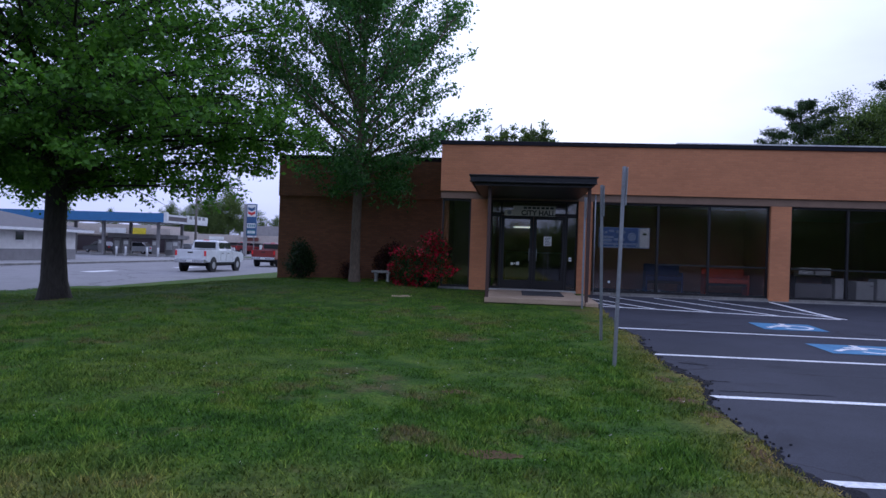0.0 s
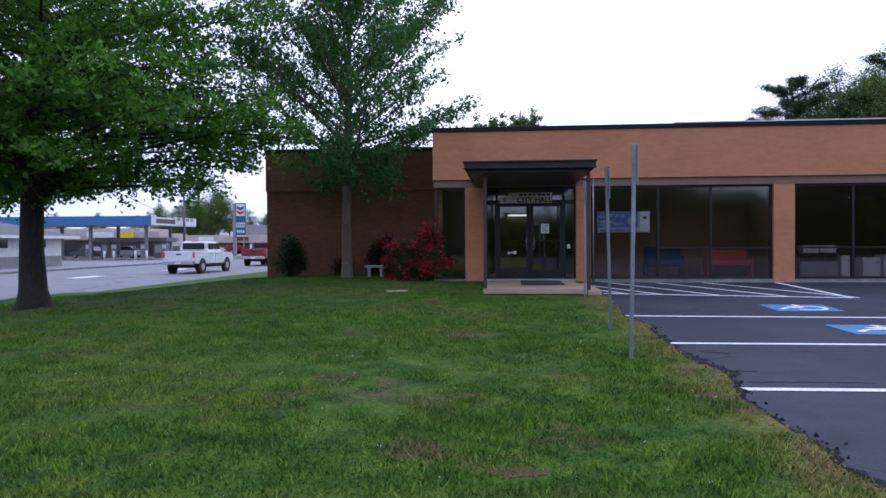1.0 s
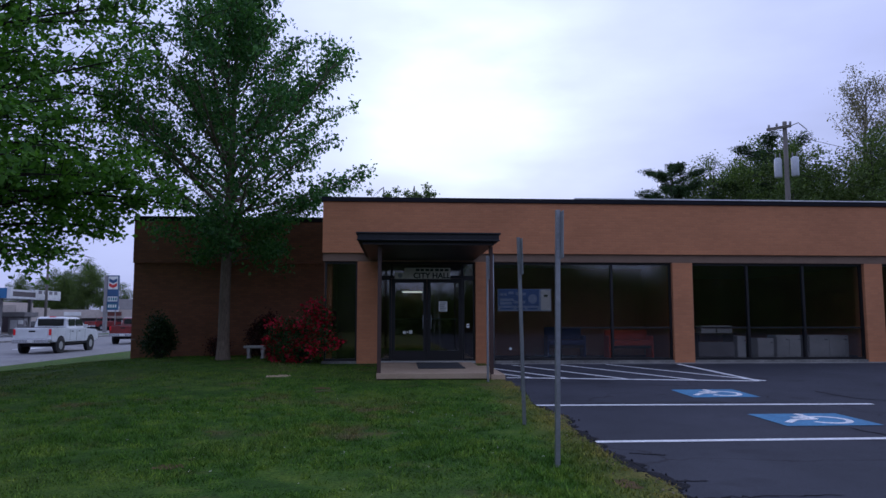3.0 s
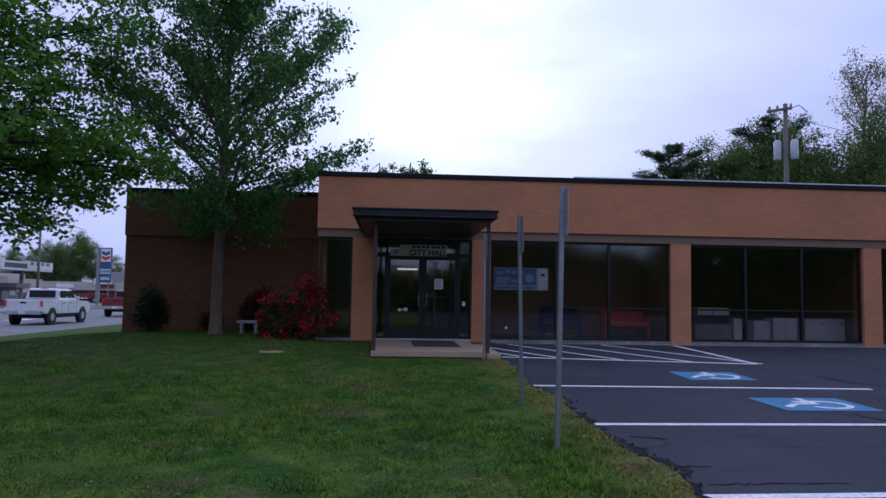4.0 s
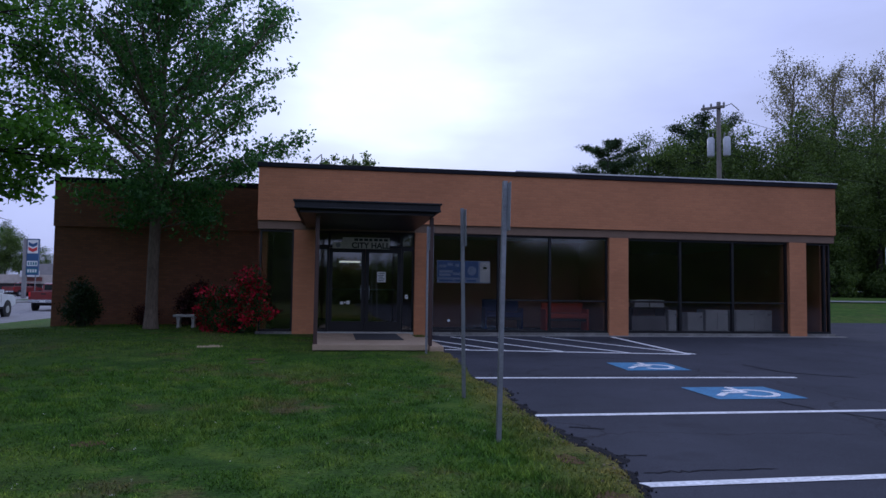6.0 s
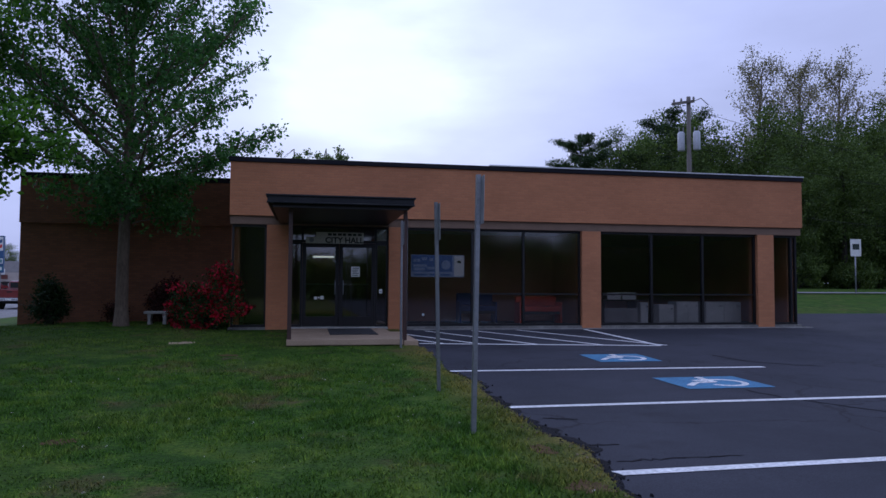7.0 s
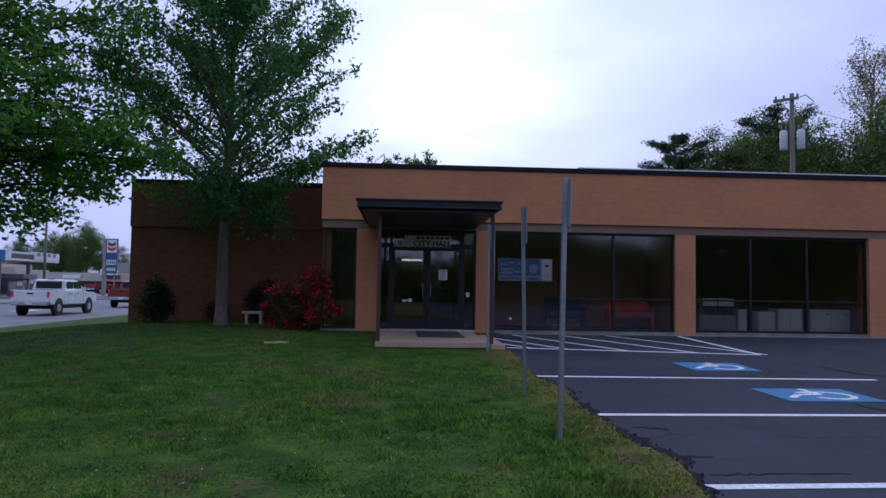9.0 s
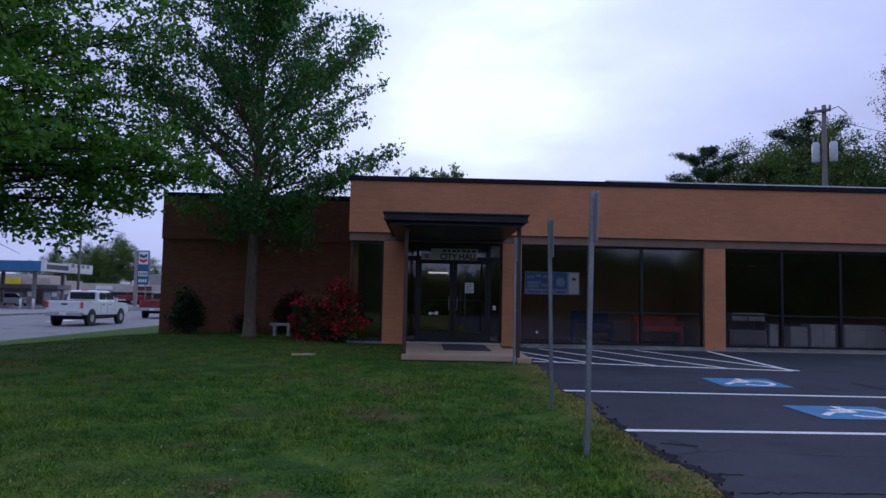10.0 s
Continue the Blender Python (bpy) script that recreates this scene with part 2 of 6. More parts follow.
def glass_material(name, tint, rough=0.02, mirror=0.09):
    """Thin dark-tinted glazing: a tinted see-through sheet with the gloss of glass over it, stronger at a slant."""
    m, nt, p = nodes_of(name)
    out = nt.nodes["Material Output"]
    tr, gl, mx, lw = (nt.nodes.new("ShaderNode" + k) for k in ("BsdfTransparent", "BsdfGlossy", "MixShader", "LayerWeight"))
    n = noise_node(nt, 0.8, 2.0)
    tr.inputs["Color"].default_value = (*tint, 1)
    gl.inputs["Roughness"].default_value = rough
    lw.inputs["Blend"].default_value = 0.5
    power, gloss = nt.nodes.new("ShaderNodeMath"), nt.nodes.new("ShaderNodeMath")
    power.operation, power.inputs[1].default_value = "POWER", 5.0
    gloss.operation, gloss.inputs[1].default_value, gloss.inputs[2].default_value = "MULTIPLY_ADD", 1.0 - mirror, mirror
    nt.links.new(lw.outputs["Facing"], power.inputs[0]); nt.links.new(power.outputs[0], gloss.inputs[0])
    bm_ = nt.nodes.new("ShaderNodeBump"); bm_.inputs["Strength"].default_value = 0.02; bm_.inputs["Distance"].default_value = 0.05
    nt.links.new(n.outputs["Fac"], bm_.inputs["Height"]); nt.links.new(bm_.outputs["Normal"], gl.inputs["Normal"])
    nt.links.new(gloss.outputs[0], mx.inputs[0]); nt.links.new(tr.outputs[0], mx.inputs[1]); nt.links.new(gl.outputs[0], mx.inputs[2])
    nt.links.new(mx.outputs[0], out.inputs["Surface"])
    return m


def glow(name, col, strength):
    m, nt, p = nodes_of(name)
    p.inputs["Base Color"].default_value = (*col, 1)
    p.inputs["Emission Color"].default_value, p.inputs["Emission Strength"].default_value = (*col, 1), strength
    return m


M_BRICK = brick_material("tan_orange_brick", (0.520, 0.224, 0.103), (0.462, 0.194, 0.090), (0.425, 0.205, 0.110))
# wing brick: browner, about half the value of the main block's
M_WINGBRICK = brick_material("dark_brown_brick", (0.285, 0.118, 0.057), (0.215, 0.090, 0.046), (0.155, 0.092, 0.062))
M_BAND = plain("taupe_band", (0.21, 0.135, 0.09), 0.7)
M_COPING = surface("dark_coping_metal", (0.010, 0.010, 0.014), (0.016, 0.016, 0.022), 2.0, 30, 0.6, spec=0.15)
M_ROOF = plain("grey_roof_gravel", (0.25, 0.25, 0.25), 0.9)
M_BRONZE = plain("dark_bronze_frame", (0.016, 0.015, 0.017), 0.4, 0.3)
M_CANOPY = surface("charcoal_painted_steel", (0.018, 0.019, 0.022), (0.029, 0.030, 0.034), 2.0, 30, 0.6, spec=0.2)
M_POSTPAINT = plain("dark_red_brown_post", (0.06, 0.03, 0.025), 0.5)
M_SLAB = surface("buff_concrete", (0.37, 0.265, 0.175), (0.45, 0.335, 0.23), 1.2, 50, 0.85)
M_CONCRETE = surface("grey_concrete", (0.38, 0.37, 0.35), (0.5, 0.49, 0.46), 1.0, 45, 0.9)
M_KERB = surface("stained_kerb_concrete", (0.15, 0.145, 0.135), (0.27, 0.26, 0.24), 1.6, 30, 0.9, grime=0.45)
M_FORE = surface("oil_stained_forecourt", (0.17, 0.165, 0.17), (0.25, 0.245, 0.25), 0.25, 30, 0.9, grime=0.3)
M_SOIL = surface("dry_brown_soil", (0.10, 0.085, 0.045), (0.19, 0.155, 0.085), 8, 60, 0.95)
M_BARE = surface("bare_reddish_soil", (0.075, 0.050, 0.024), (0.135, 0.085, 0.042), 9, 70, 0.95, spec=0.1, grime=0.5)
M_MAT = surface("dark_rubber_mat", (0.035, 0.035, 0.04), (0.05, 0.05, 0.055), 3, 120, 0.9, relief=0.8)
M_GLASS = glass_material("dark_tinted_glass", (0.80, 0.79, 0.78), rough=0.055, mirror=0.105)
M_DOORGLASS = glass_material("door_glass", (0.74, 0.74, 0.73), rough=0.035, mirror=0.12)
M_LAWN = grass_material("lawn_turf")
M_BLADE = grass_material("grass_blades", True)
M_LOT = asphalt_material("sealed_asphalt", (0.021, 0.0225, 0.031), (0.043, 0.0445, 0.059), rough=0.9)
M_ROAD = asphalt_material("worn_road_asphalt", (0.15, 0.145, 0.15), (0.20, 0.195, 0.20), 0.1)
M_CRUMB = surface("crumbled_asphalt_edge", (0.011, 0.011, 0.013), (0.024, 0.024, 0.029), 6, 60, 0.95, relief=0.9, depth=0.02, spec=0.12)
M_WHITE = surface("worn_white_road_paint", (0.66, 0.66, 0.66), (0.80, 0.80, 0.80), 2.5, 25, 0.7, grime=0.35)
M_BLUE = surface("worn_blue_road_paint", (0.030, 0.150, 0.29), (0.060, 0.215, 0.38), 2.5, 25, 0.7, grime=0.35)
M_GALV = plain("galvanised_steel", (0.27, 0.28, 0.30), 0.45, 0.6)
M_SIGNBACK = plain("aluminium_sign_plate", (0.36, 0.37, 0.39), 0.4, 0.7)
M_BARK = surface("grey_brown_bark", (0.022, 0.019, 0.016), (0.044, 0.037, 0.031), 3, 22, 0.95, relief=1.0, depth=0.03, stretch=(1, 1, 0.2), grime=0.5)
M_PALEBARK = surface("smooth_grey_bark", (0.13, 0.097, 0.070), (0.20, 0.155, 0.115), 3, 22, 0.9, relief=0.5, depth=0.01, stretch=(1, 1, 0.3), grime=0.35)
M_LEAF1 = leaf_material("maple_leaves", (0.045, 0.120, 0.022), (0.135, 0.275, 0.042), 0.40)
M_LEAF2 = leaf_material("pear_tree_leaves", (0.030, 0.092, 0.032), (0.098, 0.218, 0.062), 0.30)
M_LEAFFAR = leaf_material("wood_leaves", (0.042, 0.074, 0.022), (0.122, 0.172, 0.044), 0.28)
M_PINE = leaf_material("pine_needles", (0.020, 0.045, 0.018), (0.050, 0.086, 0.034), 0.25)
M_SPARSE = leaf_material("young_bronze_leaves", (0.17, 0.150, 0.120), (0.27, 0.240, 0.170))
M_EVERGREEN = leaf_material("evergreen_shrub", (0.010, 0.028, 0.008), (0.026, 0.055, 0.014), 0.1)
M_BURGUNDY = leaf_material("burgundy_shrub_leaves", (0.030, 0.010, 0.010), (0.065, 0.020, 0.018), 0.1)
M_AZALEA = leaf_material("red_azalea_flowers", (0.24, 0.004, 0.022), (0.62, 0.014, 0.060), 0.2)
M_AZLEAF = leaf_material("azalea_leaves", (0.018, 0.040, 0.012), (0.040, 0.075, 0.020))
M_PAPER = plain("white_paper", (0.75, 0.75, 0.72), 0.8)
M_SIGNWHITE = plain("cream_sign_board", (0.62, 0.60, 0.52), 0.6)
M_INK = plain("dark_green_lettering", (0.02, 0.035, 0.03), 0.6)
M_BANNERBLUE = plain("blue_banner_vinyl", (0.10, 0.18, 0.42), 0.5)
M_BANNERPALE = plain("pale_banner_vinyl", (0.34, 0.41, 0.58), 0.5)
M_WALLIN = plain("brown_panelled_wall", (0.40, 0.20, 0.12), 0.7)
M_CEILIN = plain("ceiling_board", (0.30, 0.29, 0.27), 0.9)
M_FLOORIN = plain("dark_carpet", (0.05, 0.045, 0.04), 0.95, fine=150)
M_CAB = plain("grey_white_cabinet", (0.58, 0.58, 0.57), 0.5)
M_DESK = plain("dark_wood_desk", (0.05, 0.035, 0.025), 0.5)
M_REDSEAT = plain("orange_red_upholstery", (0.55, 0.07, 0.025), 0.8)
M_BLUESEAT = plain("navy_upholstery", (0.03, 0.05, 0.16), 0.8)
M_TUBE = glow("fluorescent_tube", (1.0, 0.93, 0.75), 1.2)
M_WOODPOLE = surface("weathered_pole_wood", (0.13, 0.115, 0.10), (0.2, 0.18, 0.16), 1.5, 30, 0.9, stretch=(1, 1, 0.1))
M_CAN = plain("light_grey_transformer_paint", (0.46, 0.48, 0.52), 0.4)
M_STUCCO = plain("cream_painted_block", (0.72, 0.70, 0.67), 0.85)
M_GREYBASE = plain("grey_painted_block", (0.26, 0.25, 0.25), 0.85)
M_SHINGLE = plain("grey_shingles", (0.11, 0.105, 0.11), 0.9)
M_TRIM = plain("white_trim", (0.7, 0.7, 0.7), 0.6)
M_STRIP = plain("tan_strip_wall", (0.48, 0.42, 0.37), 0.85)
M_STRIPDARK = plain("dark_shopfront", (0.05, 0.035, 0.04), 0.4)
M_STRIPRED = plain("red_brown_shopfront", (0.20, 0.075, 0.06), 0.8)
M_CANBLUE = plain("blue_canopy_fascia", (0.035, 0.15, 0.34), 0.45)
M_YELLOW = plain("yellow_sign", (0.75, 0.60, 0.03), 0.5)
M_REDPAINT = plain("red_sign_paint", (0.55, 0.03, 0.03), 0.5)
M_BLUESIGN = plain("blue_sign_paint", (0.03, 0.085, 0.20), 0.5)
M_TEAL = plain("teal_price_panel", (0.02, 0.16, 0.20), 0.5)
M_TYRE = plain("black_tyre", (0.015, 0.015, 0.016), 0.85)
M_RIM = plain("alloy_rim", (0.45, 0.45, 0.46), 0.35, 0.8)
M_CARGLASS = plain("car_window", (0.010, 0.012, 0.015), 0.08)
M_LAMPRED = plain("red_lamp_lens", (0.55, 0.02, 0.02), 0.25)
M_BRAKE = glow("lit_brake_lamp", (0.5, 0.004, 0.01), 0.15)
M_CHROME = plain("chrome_bumper", (0.5, 0.5, 0.52), 0.25, 0.9)


def car_paint(name, col):
    m = plain(name, col, 0.35, 0.0, 0.08)
    m.node_tree.nodes["Principled BSDF"].inputs["Coat Weight"].default_value = 0.6
    return m


M_CARWHITE = car_paint("white_car_paint", (0.72, 0.73, 0.75))
M_CARRED = car_paint("dark_red_car_paint", (0.17, 0.010, 0.012))
M_CARSILVER = car_paint("silver_car_paint", (0.42, 0.43, 0.45))
M_CARDARK = car_paint("dark_car_paint", (0.03, 0.035, 0.045))


# ---- building blocks ----
def box(bm, x0, x1, y0, y1, z0, z1, bevel=0.0):
    v = [bm.verts.new((x, y, z)) for z in (z0, z1) for y in (y0, y1) for x in (x0, x1)]
    f = [bm.faces.new([v[i] for i in q]) for q in ((0, 2, 3, 1), (4, 5, 7, 6), (0, 1, 5, 4), (2, 6, 7, 3), (0, 4, 6, 2), (1, 3, 7, 5))]
    if bevel:
        edges = list({e for q in f for e in q.edges})
        bmesh.ops.bevel(bm, geom=edges, offset=bevel, segments=2, affect="EDGES", profile=0.6)
    return bm


def boxes(*dims, bevel=0.0):
    bm = bmesh.new()
    for d in dims:
        box(bm, *d, bevel=bevel)
    return bm


def tube(bm, points, radii, sides=10, cap=True):
    """A round, tapering bar through the points."""
    rings, n, q, last = [], len(points), None, None
    for i, (p, r) in enumerate(zip(points, radii)):
        a, b = Vector(points[max(0, i - 1)]), Vector(points[min(n - 1, i + 1)])
        way = (b - a).normalized()
        q = way.to_track_quat("Z", "Y") if q is None else last.rotation_difference(way) @ q
        last = way
        rings.append([bm.verts.new(Vector(p) + q @ Vector((r * math.cos(2 * math.pi * k / sides), r * math.sin(2 * math.pi * k / sides), 0))) for k in range(sides)])
    for r0, r1 in zip(rings, rings[1:]):
        for k in range(sides):
            bm.faces.new((r0[k], r0[(k + 1) % sides], r1[(k + 1) % sides], r1[k])).smooth = True
    if cap:
        bm.faces.new(rings[0][::-1]); bm.faces.new(rings[-1])
    return bm


def prism(bm, outline, y0, y1, bevel=0.0):
    """An outline in x and z, drawn out from y0 to y1."""
    a = [bm.verts.new((x, y0, z)) for x, z in outline]
    b = [bm.verts.new((x, y1, z)) for x, z in outline]
    n = len(a)
    f = [bm.faces.new(a), bm.faces.new(b[::-1])] + [bm.faces.new((a[i], b[i], b[(i + 1) % n], a[(i + 1) % n])) for i in range(n)]
    bmesh.ops.recalc_face_normals(bm, faces=f)
    if bevel:
        bmesh.ops.bevel(bm, geom=list({e for q in f for e in q.edges}), offset=bevel, segments=2, affect="EDGES")
    return bm


def mesh_of(name, bm, material):
    me = bpy.data.meshes.new(name)
    bm.to_mesh(me); bm.free()
    me.materials.append(material)
    return me


def part(name, bm, material, parent, label=""):
    ob = new(name, mesh_of(name, bm, material))
    ob.parent = parent
    return tagged(ob, label) if label else ob


def thing(name, label, category, m=None, group="", kind=""):
    ob = new(name)
    ob.empty_display_size = 0.2
    ob.matrix_basis = m or Matrix.Identity(4)
    return tagged(ob, label, category, group, kind)


def single(name, bm, material, label, category, m=None, group="", kind=""):
    ob = new(name, mesh_of(name, bm, material))
    ob.matrix_basis = m or Matrix.Identity(4)
    return tagged(ob, label, category, group, kind)


def from_arrays(name, verts, faces, material):
    me = bpy.data.meshes.new(name)
    nf, k = faces.shape
    me.vertices.add(len(verts)); me.vertices.foreach_set("co", verts.astype(np.float32).ravel())
    me.loops.add(nf * k); me.loops.foreach_set("vertex_index", faces.astype(np.int32).ravel())
    me.polygons.add(nf); me.polygons.foreach_set("loop_start", np.arange(0, nf * k, k, dtype=np.int32))
    me.update(calc_edges=True); me.validate()
    me.materials.append(material)
    return me


def writing(name, text, size, material, parent, m, label=""):
    cu = bpy.data.curves.new(name, "FONT")
    cu.body, cu.size, cu.extrude, cu.offset, cu.align_x, cu.align_y = text, size, 0.002, 0.006, "CENTER", "CENTER"
    tmp = new(name + "_curve", cu)
    me = bpy.data.meshes.new_from_object(tmp)
    bpy.data.objects.remove(tmp); bpy.data.curves.remove(cu)
    me.name = name
    me.materials.clear(); me.materials.append(material)
    ob = new(name, me)
    ob.parent, ob.matrix_basis = parent, m
    return tagged(ob, label) if label else ob


# ---- ground ----
def smooth(a, b, v):
    t = np.clip((v - a) / (b - a), 0, 1)
    return t * t * (3 - 2 * t)


def ground_z(x, y):
    """The lie of the land: a gentle rise to the building, a fall to the road, a rise to the woods behind."""
    z = np.interp(y, [-60, 0, 7.6, 10.4, 13.5, 16.4, 20.4, 26, 60], [0.1, 0.40, 0.497, 0.534, 0.575, 0.655, 0.775, 0.80, 0.9])
    z = z + (0.06 - z) * smooth(-5.5, -16.0, x)
    rise = smooth(22, 40, y) * smooth(8, 18, x) * 1.0 + smooth(40, 90, y) * smooth(8, 20, x) * 0.5
    return z + rise


def sheet(xs, ys, lift):
    gx, gy = np.meshgrid(xs, ys)
    v = np.stack([gx.ravel(), gy.ravel(), lift(gx.ravel(), gy.ravel())], 1)
    n, m_ = len(xs), len(ys)
    i = (np.arange(m_ - 1)[:, None] * n + np.arange(n - 1)[None]).ravel()
    return v, np.stack([i, i + 1, i + 1 + n, i + n], 1)


EDGE = 2.5                                     # where the lawn ends and the parking lot begins


def edge_x(y):
    return EDGE + 0.07 * np.sin(y * 1.7) + 0.04 * np.sin(y * 3.1 + 1) + 0.030 * np.sin(y * 6.1 + 0.4) * np.sin(y * 0.9) + 0.018 * np.sin(y * 14.3 + 2) + 0.012 * np.sin(y * 31.0)


xs = np.concatenate([[-3000, -800, -250, -120], np.arange(-80, -20, 6), np.arange(-18, -8, 0.5), np.arange(-8, 2, 0.25), np.arange(2, 3, 0.04), np.arange(3, 4, 0.25), np.arange(4, 60, 3.0), [80, 140, 300, 900, 3000]])
ys = np.concatenate([[-3000, -600, -120, -60, -30, -15], np.arange(-8, 26, 0.3), np.arange(26, 100, 4), [120, 170, 300, 900, 3000]])
rng = np.random.default_rng(3)


def lawn_z(x, y):
    bumps = 0.004 * np.sin(x * 1.9 + y * 0.7) * np.sin(y * 1.3 - x * 0.5) + 0.004 * np.sin(x * 4.1 + 1) * np.sin(y * 3.7)
    inside = (x < edge_x(y) + 0.02) & (x > -16.3) & (y < 26)
    return ground_z(x, y) + np.where(inside, 0.026 + bumps, -0.03)


v, f = sheet(xs, ys, lawn_z)
ground = new("ground", from_arrays("ground", v, f, M_LAWN))
tagged(ground, "mown green lawn with thin brown worn spots", "lawn", kind="structure")
for poly in ground.data.polygons:
    poly.use_smooth = True

# the lot, from the lawn's ragged edge eastwards
ly = np.concatenate([[-60, -30], np.arange(-12, 20.4, 0.08), [20.44]])
lx = np.concatenate([[0.0, 0.15, 0.4], np.arange(1.0, 40, 1.5), [55.0]])
gv = []
for y in ly:
    e = float(edge_x(y))
    for x in lx:
        gv.append((e + x, y, 0))
gv = np.array(gv)
gv[:, 2] = ground_z(gv[:, 0], gv[:, 1]) + 0.012
n = len(lx)
i = (np.arange(len(ly) - 1)[:, None] * n + np.arange(n - 1)[None]).ravel()
lot = new("parking_lot", from_arrays("parking_lot", gv, np.stack([i, i + 1, i + 1 + n, i + n], 1), M_LOT))
tagged(lot, "dark sealed asphalt parking lot with fine cracks", "parking lot", kind="structure")
v, f = sheet(np.linspace(14.4, 55, 12), np.linspace(20.44, 26.0, 8), lambda x, y: ground_z(x, y) + 0.012)
drive = new("drive", from_arrays("drive", v, f, M_LOT))
tagged(drive, "asphalt drive beside the building", "drive", kind="structure")

# the street beside the lawn
v, f = sheet(np.array([-30.0, -28, -24, -20, -16.4, -15.4]), np.concatenate([[-400, -100], np.arange(-40, 140, 6), [400, 900]]), lambda x, y: np.where(x > -16, 0.02, 0.10))
road = new("road", from_arrays("road", v, f, M_ROAD))
tagged(road, "wide worn grey asphalt street", "road", kind="structure")
# the darker concrete carries the shadow along the kerb's edge
part("kerb", boxes((-30.35, -30.0, -60, 160, 0.0, 0.24), bevel=0.03), M_KERB, road, "concrete kerb toned dark for its shadowed edge")
v, f = sheet(np.linspace(-34.2, -30.36, 4), np.linspace(84, 117, 10), lambda x, y: x * 0 + 0.225)
verge = new("verge", from_arrays("verge", v, f, M_LAWN))
tagged(verge, "narrow grass verge between street and forecourt", "verge", kind="structure")
for y0 in (36.2, 46.6, 26.0):
    part("lane_arrow", prism(bmesh.new(), [(-22.75, 0.104), (-22.05, 0.104), (-22.05, 0.108), (-22.75, 0.108)], y0, y0 + 2.6), M_WHITE, road, "white painted lane marking")
v, f = sheet(np.array([-120.0, -60, -34.3, -30.35]), np.array([40.0, 62, 90, 105, 180.0]), lambda x, y: x * 0 + 0.20)
fore = new("forecourt", from_arrays("forecourt", v, f, M_FORE))
tagged(fore, "pale concrete forecourt of the filling station", "pavement", kind="structure")


def lot_z(x, y):
    return float(ground_z(np.array(x), np.array(y))) + 0.018


def stripe(name, p, q, width, material, parent, lift=0.0, parts=14):
    """A painted line on the lot, lying on the slope."""
    bm = bmesh.new()
    p, q = Vector((*p, 0)), Vector((*q, 0))
    side = (q - p).normalized().cross(Vector((0, 0, 1))) * width / 2
    rows = []
    for k in range(parts + 1):
        c = p.lerp(q, k / parts)
        rows.append([bm.verts.new((c.x + s * side.x, c.y + s * side.y, lot_z(c.x + s * side.x, c.y + s * side.y) + lift)) for s in (-1, 1)])
    for a, b in zip(rows, rows[1:]):
        bm.faces.new((a[0], a[1], b[1], b[0]))
    return part(name, bm, material, parent)


for y, x1, dy in ((13.40, 7.80, -0.14), (10.34, 9.4, 0.04), (7.61, 9.4, 0.15), (5.02, 9.4, 0.2)):
    stripe("stall_line", (float(edge_x(y)) + 0.05, y), (x1, y + dy), 0.12, M_WHITE, lot)
# hatched access aisle in front of the windows
H0, H1 = Vector((2.58, 17.28)), Vector((7.62, 16.46))
stripe("aisle_line", H0, H1, 0.12, M_WHITE, lot)
stripe("aisle_line", (7.42, 20.15), (7.62, 16.46), 0.12, M_WHITE, lot, 0.001)
for x0, y0 in ((5.55, 20.1), (4.35, 20.05), (3.15, 20.0), (2.55, 19.2), (2.55, 18.1)):
    d = Vector((2.08, -3.4)).normalized()
    s = H1 - H0
    k = ((H0.x - x0) * s.y - (H0.y - y0) * s.x) / (d.x * s.y - d.y * s.x)
    q = Vector((x0, y0)) + d * (k - 0.05)
    stripe("aisle_hatch", (x0, y0), q, 0.10, M_WHITE, lot, 0.002)


def symbol(cx, cy, w, d):
    """Blue square with a white wheel-and-seat sign, painted on the lot, read from the lot's east side."""
    stripe("blue_square", (cx - w / 2, cy), (cx + w / 2, cy), d, M_BLUE, lot, 0.001, 6)
    ring = bmesh.new()
    c, r = Vector((cx + 0.12 * w, cy - 0.06 * d)), 0.27 * d
    inner, outer = [], []
    for k in range(25):
        a = radians(-150 + 300 * k / 24)
        for lst, rr in ((inner, r - 0.045), (outer, r + 0.045)):
            x, y = c.x + rr * math.cos(a), c.y + rr * math.sin(a)
            lst.append(ring.verts.new((x, y, lot_z(x, y) + 0.003)))
    for k in range(24):
        ring.faces.new((inner[k], outer[k], outer[k + 1], inner[k + 1]))
    part("wheel_mark", ring, M_WHITE, lot)
    for a, b in (((0.02, 0.36), (0.04, 0.0)), ((0.02, 0.18), (-0.16, 0.14)), ((0.04, 0.0), (-0.20, -0.02)), ((-0.20, -0.02), (-0.38, -0.26)), ((0.0, 0.44), (0.06, 0.36))):
        stripe("seat_mark", (cx + a[0] * w, cy + a[1] * d), (cx + b[0] * w, cy + b[1] * d), 0.10, M_WHITE, lot, 0.006, 2)


symbol(5.86, 14.66, 1.16, 1.02)
symbol(5.93, 11.78, 1.30, 1.04)

